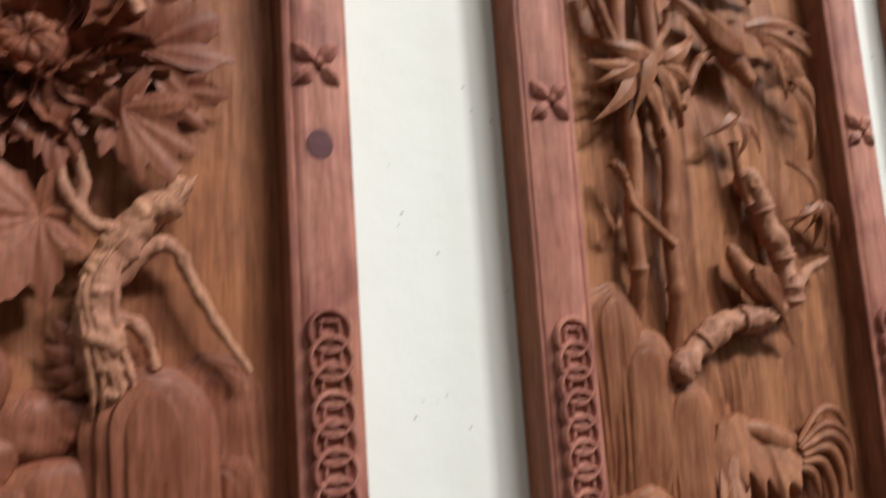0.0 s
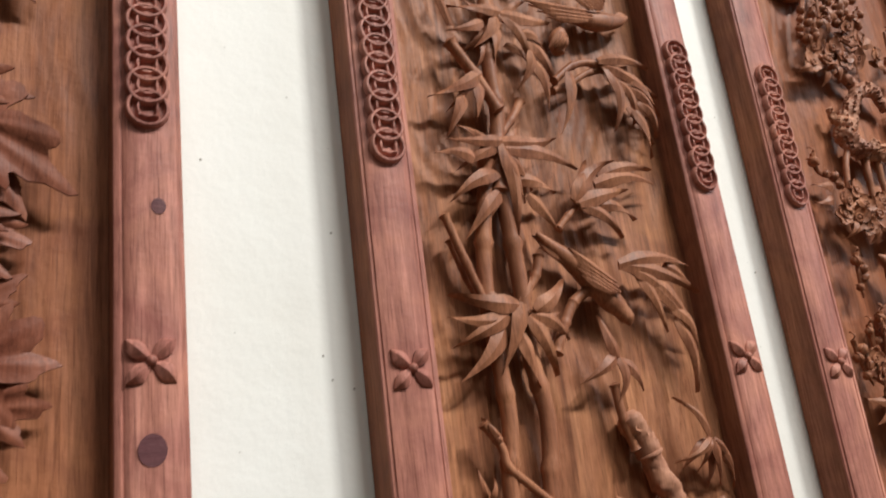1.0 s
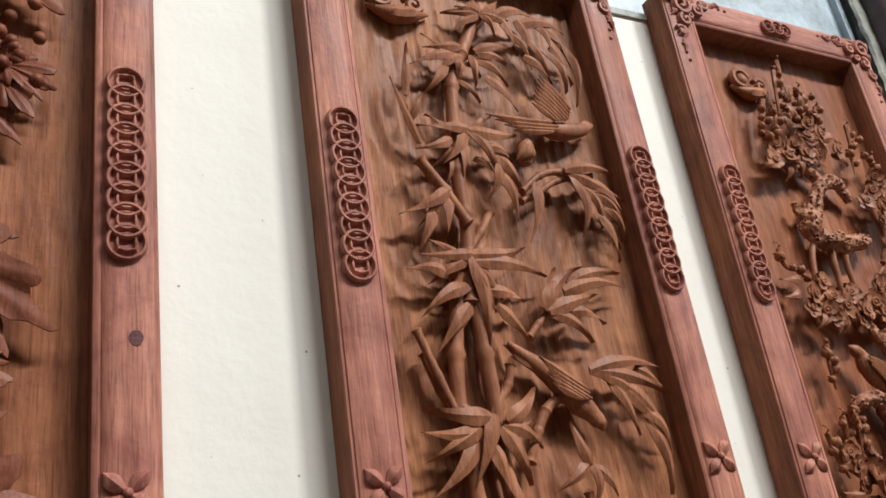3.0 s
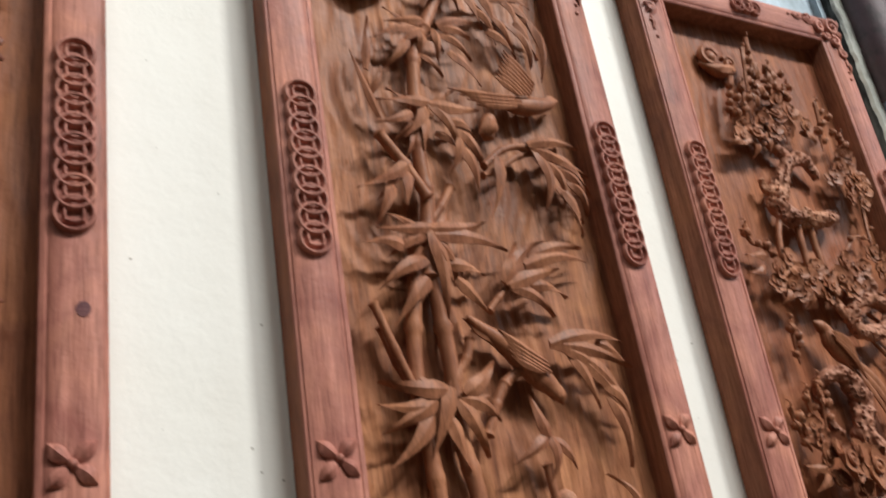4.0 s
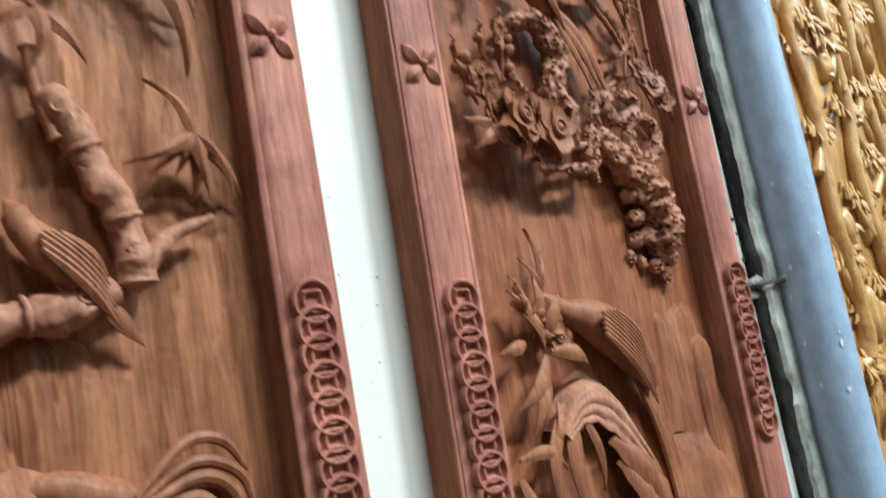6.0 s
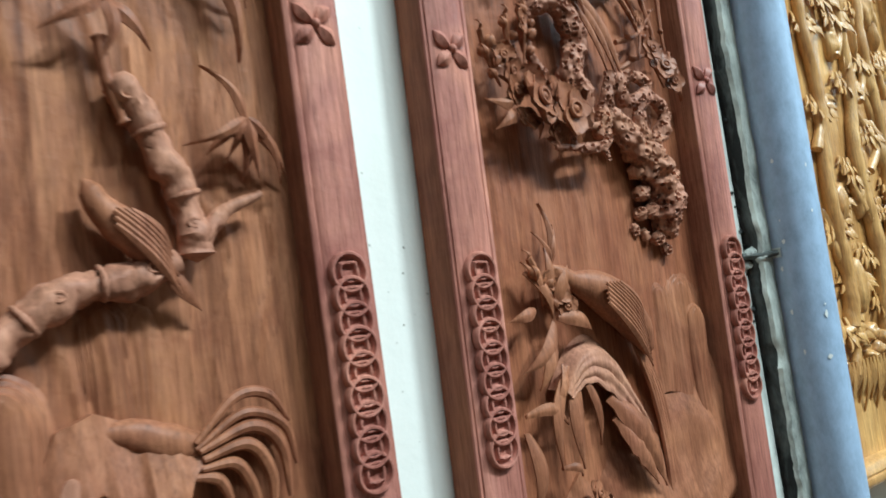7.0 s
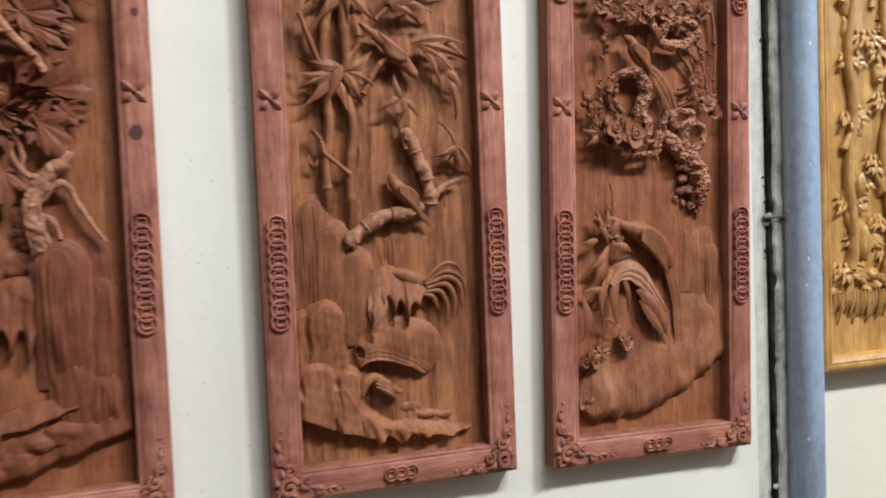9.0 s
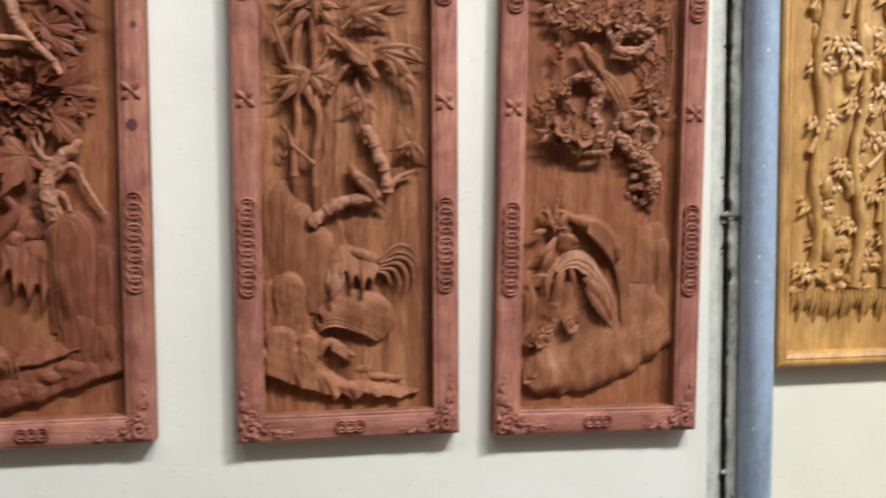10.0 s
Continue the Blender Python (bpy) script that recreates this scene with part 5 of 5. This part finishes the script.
gnarled(F, [(-50, 94), (-60, 130), (-62, 156)], [5, 5, 3], 0.010, 20, 8, 0.3)
gnarled(F, [(-78, 84), (-90, 110), (-104, 116)], [5, 4, 3], 0.012, 20, 8, 0.3)
gnarled(F, [(26, 86), (52, 60), (70, 30)], [7, 7, 6], 0.012, 24, 10, 0.3)
TRUNK = [(98, -90), (86, -104), (66, -122), (48, -146), (42, -168), (46, -200), (52, -228, 18), (50, -256, 30)]
gnarled(F, TRUNK, [9, 11, 12, 12, 11, 13, 14, 8], 0.010, 70, 18, 0.42, 60, 0.0)
for i in range(5):
    off = -10 + i * 4.6 + rng.uniform(-2, 2)
    k = 0.3 + 0.7 * math.sqrt(max(0.0, 1 - (off / 13.8) ** 2))
    gnarled(F, [(x + off * (0.75 + 0.06 * n) + rng.uniform(-1.5, 1.5), z + off * (0.35 if n < 3 else 0.0), (rest[0] if rest else 12) - 11.5 * k + rng.uniform(-1.6, 1.6)) for n, (x, z, *rest) in enumerate(TRUNK)],
            [0.8, 2.6, 3.0, 1.4, 2.8, 1.8, 2.4, 0.8], 0.0, 50, 8, 0.6, 90, 0.0, name="bark_ridge")
gnarled(F, [(52, -160), (78, -134), (94, -140), (109, -173), (140, -222)], [6, 6, 5, 4.5, 2.5], 0.012, 40, 12, 0.4)
gnarled(F, [(52, -180), (70, -190), (78, -216)], [6, 5, 4], 0.016, 24, 10, 0.4)
gnarled(F, [(58, -126), (40, -121), (24, -100), (20, -84)], [6, 5, 4, 3], 0.008, 30, 9, 0.3)
gnarled(F, [(30, -112), (34, -92), (30, -72)], [5, 4.5, 3.5], 0.010, 20, 8, 0.3)
gnarled(F, [(40, -150), (34, -190), (44, -220)], [8, 8, 8], 0.018, 24, 10, 0.4)
for a, b, w in (((40, -200), (14, -178), 16), ((42, -206), (8, -196), 15), ((42, -212), (12, -214), 14), ((44, -218), (18, -228), 12)):
    sh = Shape()
    leaf(sh, *mm(a, b), w * 0.001, 0.022, 0.022, 0.1, 0.3)
    part("leaf", sh, CARVED, F)
for i, (cx, top, w, h, ye, yf) in enumerate(((118, -205, 84, 300, 0.030, 0.024), (74, -212, 92, 230, 0.020, -0.002), (120, -270, 80, 230, 0.028, 0.017), (82, -390, 74, 130, 0.024, 0.010), (124, -420, 70, 95, 0.024, 0.014))):
    part("carved_rock", arch_rock(cx * 0.001, top * 0.001, w * 0.001, h * 0.001, ye, yf, 3, rng.uniform(-0.05, 0.05), 40 + i * 2.3), CARVED, F)
part("carved_bird", bird([(-60, -176), (-46, -186), (-28, -194), (-16, -214), (-32, -240), (-64, -266), (-96, -300)], [2, 10, 8, 11, 16, 20, 8],
                         [(f, 9) for f in wing((-26, -224), (-102, -306), 28, 7)], [(((-44, -180), (-20, -212)), 12, 0.1)], 0.014), CARVED, F)
for x, z, rx, y in ((-2, -250, 32, 0.018), (26, -246, 24, 0.020), (16, -296, 36, 0.014), (-30, -268, 28, 0.012), (-60, -292, 22, 0.014)):
    part("carved_boulder", boulder(x, z, rx, rx * 0.8, y, x * 0.7 + z, 0.013), CARVED, F)
low = [(-112, -316), (-98, -296), (-90, -330), (-78, -300), (-62, -334), (-46, -300), (-40, -345), (-26, -322), (-20, -370), (-8, -350), (4, -390), (16, -352), (28, -400), (38, -360), (54, -386), (70, -372)]
part("carved_rock", ledge(low, [(-112, -296), (-80, -272), (-40, -270), (0, -286), (40, -290), (70, -300)], 0.006, 0.018, 50.0, 0.004, 34, 110, 24, 0.001), CARVED, F)
gnarled(F, [(-100, -305), (-126, -340), (-144, -390), (-146, -440)], [3, 4, 5, 6], 0.024, 30, 8, 0.2, mat=CARVED, name="carved_ridge")
part("carved_bird", bird([(-112, -398), (-122, -404), (-132, -416), (-134, -440), (-104, -462), (-66, -474), (-34, -486)], [2, 10, 11, 16, 26, 26, 12],
                         [(f, 9) for f in wing((-112, -446), (-28, -490), 30, 7)], [], 0.014), CARVED, F)
for i in range(9):
    sh = Shape()
    x = -100 + i * 9.5
    leaf(sh, *mm((x, -478), (x + 3, -520)), 0.007, 0.008, 0.014, 0.05, 0.4)
    part("carved_ridge", sh, CARVED, F)
part("carved_rock", ledge([(-20, -500), (20, -500), (60, -486), (90, -470)], [(-20, -470), (20, -458), (60, -456), (90, -462)], 0.006, 0.020, 52.0, 0.003, 20, 50, 18, 0.002), CARVED, F)
for x, z, rx, rz, y in ((-112, -540, 26, 22, 0.010), (-78, -560, 30, 22, 0.004), (-40, -556, 30, 24, 0.008), (0, -548, 32, 24, 0.010), (34, -520, 24, 18, 0.010), (70, -508, 28, 22, 0.010), (-104, -576, 18, 16, 0.004), (-92, -594, 16, 14, 0.004), (100, -520, 26, 18, 0.014)):
    part("carved_boulder", boulder(x, z, rx * 1.1, rz, y, x * 0.7 + z), CARVED, F)
part("carved_rock", ledge([(-160, -552), (-115, -603), (-60, -592), (22, -570), (80, -550), (144, -528), (163, -520)], [(-160, -500), (-100, -480), (-40, -490), (40, -490), (100, -470), (163, -440)],
                          0.012, 0.022, 60.0, 0.004, 16, 80, 26, 0.002), CARVED, F)
nudge(F, n0, -5, -2)
for ob in F.children:
    if ob.data.materials[0] == CARVED:
        ob.data.materials[0] = CARVED_RED
for x, z, r in ((0.1875, -0.062, 0.0098), (0.1945, 0.118, 0.0055)):
    sh = Shape()
    ring = [(x + r * math.cos(a), -0.0019, z + r * 1.15 * math.sin(a)) for a in np.linspace(0, 2 * math.pi, 20, endpoint=False)]
    sh.fan(ring, (x, -0.0022, z))
    sh.grid([ring, [(a, 0.001, c) for a, b, c in ring]], wrap_v=True)
    part("wood_plug", sh, PLUG, F, "dark round plug set flush in the rail")


# ---- pipe, strip and fittings beside the flower panels ----
PIPE_X, PIPE_Y, PIPE_R = 0.8455, 0.003, 0.0345
pipe = tagged(new("drain_pipe"), "blue-grey painted upright pipe with a dark upper section", "pipe")
pipe.location = (PIPE_X, PIPE_Y, 0)


def pipe_piece(name, z0, z1, r, mat, label, rows=60, wob=0.0006):
    sh = Shape()
    rings = []
    for z in np.linspace(z0, z1, rows):
        rings.append([((r + wob * noise.noise(Vector((math.cos(a) * 2, math.sin(a) * 2, z * 9)))) * math.cos(a), (r + wob * noise.noise(Vector((math.cos(a) * 2, math.sin(a) * 2, z * 9)))) * math.sin(a), z)
                      for a in np.linspace(0, 2 * math.pi, 40, endpoint=False)])
    sh.grid(rings, wrap_v=True)
    sh.fan(rings[0], (0, 0, z0))
    sh.fan(rings[-1], (0, 0, z1))
    return part(name, sh, mat, pipe, label)


pipe_piece("pipe_body", 0.0, 2.175, PIPE_R, BLUE, "blue-grey paint with pale chips")
pipe_piece("pipe_collar", 2.168, 2.27, PIPE_R + 0.002, RUST, "dark purple-brown section", 8)
pipe_piece("pipe_top", 2.26, 6.4, PIPE_R, RUST, "dark purple-brown section", 20)
rng = random.Random(77)
for i in range(34):
    a, z, s = radians(rng.uniform(170, 350)), rng.choice((rng.gauss(1.34, 0.10), rng.uniform(0.9, 2.1))), rng.uniform(0.001, 0.0045)
    sh = Shape()
    k = [(PIPE_R + 0.0007, b, c) for b, c in ((rng.uniform(0.3, 1) * s * math.cos(q), rng.uniform(0.4, 1.6) * s * math.sin(q)) for q in np.linspace(0, 6.28, 7, endpoint=False))]
    ring = [(r * math.cos(a) - b * math.sin(a), r * math.sin(a) + b * math.cos(a), z + c) for r, b, c in k]
    sh.fan(ring, (PIPE_R * math.cos(a) * 1.02, PIPE_R * math.sin(a) * 1.02, z))
    part("paint_chip", sh, CHIP, pipe)

# rough mortar strip between the open joint and the pipe; the joint's shade is painted black on its side
sh, black = Shape(), Shape()
rows, dark_rows = [], []
for z in np.linspace(0, 2.62, 520):
    e = 0.0034 * noise.noise(Vector((3, z * 9, 0))) + 0.0032 * noise.noise(Vector((9, z * 46, 0))) + 0.0014 * noise.noise(Vector((9, z * 190, 0)))
    f = 0.003 * noise.noise(Vector((5, z * 20, 2))) + 0.0016 * noise.noise(Vector((7, z * 80, 2)))
    chip = max(0.0, noise.noise(Vector((2, z * 17, 8))) - 0.33) * 0.03
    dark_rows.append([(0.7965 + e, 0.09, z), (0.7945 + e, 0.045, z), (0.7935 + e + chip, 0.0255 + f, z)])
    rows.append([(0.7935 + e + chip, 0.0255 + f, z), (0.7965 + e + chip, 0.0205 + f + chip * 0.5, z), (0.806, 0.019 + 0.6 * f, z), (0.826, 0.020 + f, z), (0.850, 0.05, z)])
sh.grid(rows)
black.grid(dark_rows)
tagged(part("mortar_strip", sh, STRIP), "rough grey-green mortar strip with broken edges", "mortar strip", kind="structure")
tagged(part("mortar_side", black, SHADE_GRIME), "side of the mortar strip, coloured black for the joint's shade", "mortar strip", kind="structure")
# crumbling lumps along the joint
sh = Shape()
for i in range(70):
    z, s = rng.choice((rng.uniform(0.7, 2.45), rng.gauss(1.45, 0.035))), rng.uniform(0.0012, 0.0040)
    ball(sh, (rng.choice((rng.gauss(0.7865, 0.0015), rng.gauss(0.7950, 0.0015))), rng.uniform(0.040, 0.052), z), s, 7, 0.8)
tagged(part("plaster_crumbs", sh, SHADE_GRIME), "crumbled black plaster lumps along the open joint", "plaster", kind="stuff")

# lumps of mortar bridging the joint at the clip and at the foot
for x, y, z, s in ((0.792, 0.034, 1.452, 0.0085), (0.800, 0.024, 1.444, 0.0075), (0.788, 0.040, 1.437, 0.006), (0.796, 0.030, 0.905, 0.008)):
    sh = Shape()
    tube(sh, [(x - s, y + 0.003, z - s * 0.2), (x, y, z), (x + s * 1.1, y - 0.002, z + s * 0.1)], [s * 0.5, s * 0.9, s * 0.6], 14, 14, 0.45, 170, pits=0.2)
    tagged(part("mortar_lump", sh, STRIP), "crumbling grey mortar lump bridging the joint", "mortar", kind="structure")

# pipe clip: a strap round the pipe with a short arm to the wall
clip = tagged(new("pipe_clip"), "small grey metal clip holding the pipe to the wall", "pipe clip")
clip.location = (PIPE_X, PIPE_Y, 1.448)
sh = Shape()
tube(sh, [(-0.064, 0.036, 0.001), (-0.048, 0.020, 0.0), (-0.034, 0.006, 0.0)], [0.0042, 0.004, 0.0036], 12, 8, 0.2, 150)
part("arm", sh, SHADE_GRIME, clip)
sh = Shape()
rows = [[((PIPE_R + d) * math.cos(a), (PIPE_R + d) * math.sin(a), z) for d, z in ((0.0, -0.006), (0.0016, -0.005), (0.0016, 0.005), (0.0, 0.006))] for a in np.linspace(radians(118), radians(178), 14)]
sh.grid(rows)
part("strap", sh, GRIME, clip)
wire = tagged(new("wire_tie"), "rusty wire twisted round the pipe's foot", "wire")
wire.location = (0.812, 0.02, 0.838)
for k in range(4):
    sh = Shape()
    tube(sh, [(rng.uniform(-0.02, -0.008), 0.004, rng.uniform(-0.01, 0.03)), (rng.uniform(-0.006, 0.006), -0.012, rng.uniform(-0.01, 0.012)), (rng.uniform(0.008, 0.02), -0.02, rng.uniform(-0.02, 0.0)), (0.034, -0.030, rng.uniform(-0.05, -0.03))], [0.0016] * 3, 22, 6)
    part("strand", sh, RUST, wire)

# edge trim of the pale sheet over the wall
slab("trim", 0.780, 0.792, 0.040, 0.052, 2.29, 6.4, SHEET, "pale blue edge strip of the sheet", "trim")
slab("trim_ledge", -4.0, 0.755, 0.036, 0.052, 2.286, 2.296, GRIME, "thin grimy ledge where the wall ends", "trim")


# ---- the varnished panel beyond the pipe ----
GX, GZ, GW, GH, GR = 1.0850, 1.6855, 0.192, 0.5555, 0.030
gold = tagged(new("varnished_panel"), "glossy yellow wooden panel carved with trees and rocks", "wall panel")
gold.location = (GX, 0, GZ)
GPROFILE = [(0, 0.0385), (0, 0.006), (0.003, 0.002), (0.009, 0.0), (0.013, 0.0012), (0.0138, 0.004), (0.0165, 0.004), (0.0175, 0.0025), (0.026, 0.006), (0.030, 0.011), (0.030, 0.0385)]
for side in ("left", "right", "top", "bottom"):
    part("rail", rail_shape(GW, GH, side, GPROFILE), GOLD, gold)
sh = Shape()
rows = []
for z in np.linspace(-0.53, 0.53, 130):
    rows.append([(x, 0.027 + 0.0018 * noise.noise(Vector((x * 40, z * 9, 70))) + 0.001 * noise.noise(Vector((x * 120, z * 12, 71))), z) for x in np.linspace(-0.164, 0.164, 64)])
sh.grid(rows)
part("ground", sh, GOLD, gold)
rng = random.Random(31)


def foliage_pad(cx, cz, w, h, y):
    """A cushion of overlapping scale-like leaves."""
    sh = Shape()
    rows = 3
    for r in range(rows):
        n = max(3, int(w / 9) - abs(r - 1))
        for i in range(n):
            x = cx + (i - (n - 1) / 2) * w / n + rng.uniform(-2, 2)
            z = cz - h / 2 + h * r / rows + rng.uniform(-2, 2) + 8
            ang = radians(-90 + (x - cx) / w * 120 + rng.uniform(-14, 14))
            ln = rng.uniform(17, 28)
            leaf(sh, (x * 0.001, z * 0.001), ((x + ln * math.cos(ang)) * 0.001, (z + ln * 0.8 * math.sin(ang)) * 0.001), rng.uniform(8, 13) * 0.001, y + 0.004 + 0.004 * r, y + 0.004 * r + rng.uniform(-0.003, 0.003), rng.uniform(-0.2, 0.2), 0.16, 0.003, 9, full=0.35, arch=0.001, root=0.4, blade=True)
    return sh


for col, x in enumerate((-104, -58, -14, 32, 78, 118)):
    z = -330 + 46 * (col % 3) + rng.uniform(-20, 20)
    while z < 440:
        px, w, h = x + rng.uniform(-16, 16), rng.uniform(46, 86), rng.uniform(26, 44)
        y = rng.uniform(0.008, 0.019)
        part("foliage_pad", foliage_pad(px, z, w, h, y), GOLD, gold)
        bx = px + rng.uniform(-10, 10)
        gnarled(gold, [(bx, z - 6), (bx + rng.uniform(-14, 14), z - 32), (bx + rng.uniform(-26, 26), z - 64)], [4, 6, 8], y + 0.009, 24, 12, 0.15, 40, 0.05, GOLD, "branch")
        z += rng.uniform(96, 180)
# smooth rounded rocks and stumps between the trees
for i in range(24):
    x, z = rng.uniform(-120, 130), rng.uniform(-330, 430)
    part("carved_boulder", boulder(x, z, rng.uniform(8, 20), rng.uniform(16, 42), rng.uniform(0.008, 0.018), i * 3.7, 0.016), GOLD, gold)
for pts in ([(-104, -350), (-94, -280), (-106, -160), (-90, -30), (-102, 90), (-86, 220), (-98, 330)], [(-10, -390), (6, -260), (-14, -120), (8, 20), (-6, 170), (14, 300), (0, 430)], [(70, -390), (60, -240), (82, -90), (66, 60), (80, 220), (70, 400)]):
    gnarled(gold, pts, [13, 12, 11, 10, 9, 8, 5], 0.020, 90, 14, 0.2, 40, 0.1, GOLD, "trunk")
for i in range(20):
    x, z = -146 + i * 14.5 + rng.uniform(-5, 5), rng.uniform(-410, -345)
    part("carved_boulder", boulder(x, z, rng.uniform(9, 17), rng.uniform(7, 14), rng.uniform(0.012, 0.018), i * 1.9, 0.014), GOLD, gold)
for i in range(30):
    x = -152 + i * 9.6
    sh = Shape()
    leaf(sh, (x * 0.001, -0.395), ((x + rng.uniform(-3, 3)) * 0.001, rng.uniform(-0.470, -0.440)), 0.010, 0.012, 0.026, 0.02, 0.5, 0.004, 7)
    part("carved_ridge", sh, GOLD, gold)

# ---- the ceiling lamps that light the wall ----
for x, y, z, length, watts in LAMPS:
    fixture = tagged(new("tube_lamp"), "white fluorescent lamp hung under the ceiling", "ceiling lamp", "lamps under the ceiling")
    fixture.location = (x, y - 0.02, z + 0.28)
    sh = Shape()
    sh.box(-length / 2 - 0.03, length / 2 + 0.03, -0.20, 0.20, 0.0, 0.045)
    part("housing", sh, CHIP, fixture, smooth=False)
    sh = Shape()
    sh.box(-0.005, 0.005, -0.005, 0.005, 0.045, 6.4 - z - 0.28)
    part("stem", sh, CHIP, fixture, smooth=False)
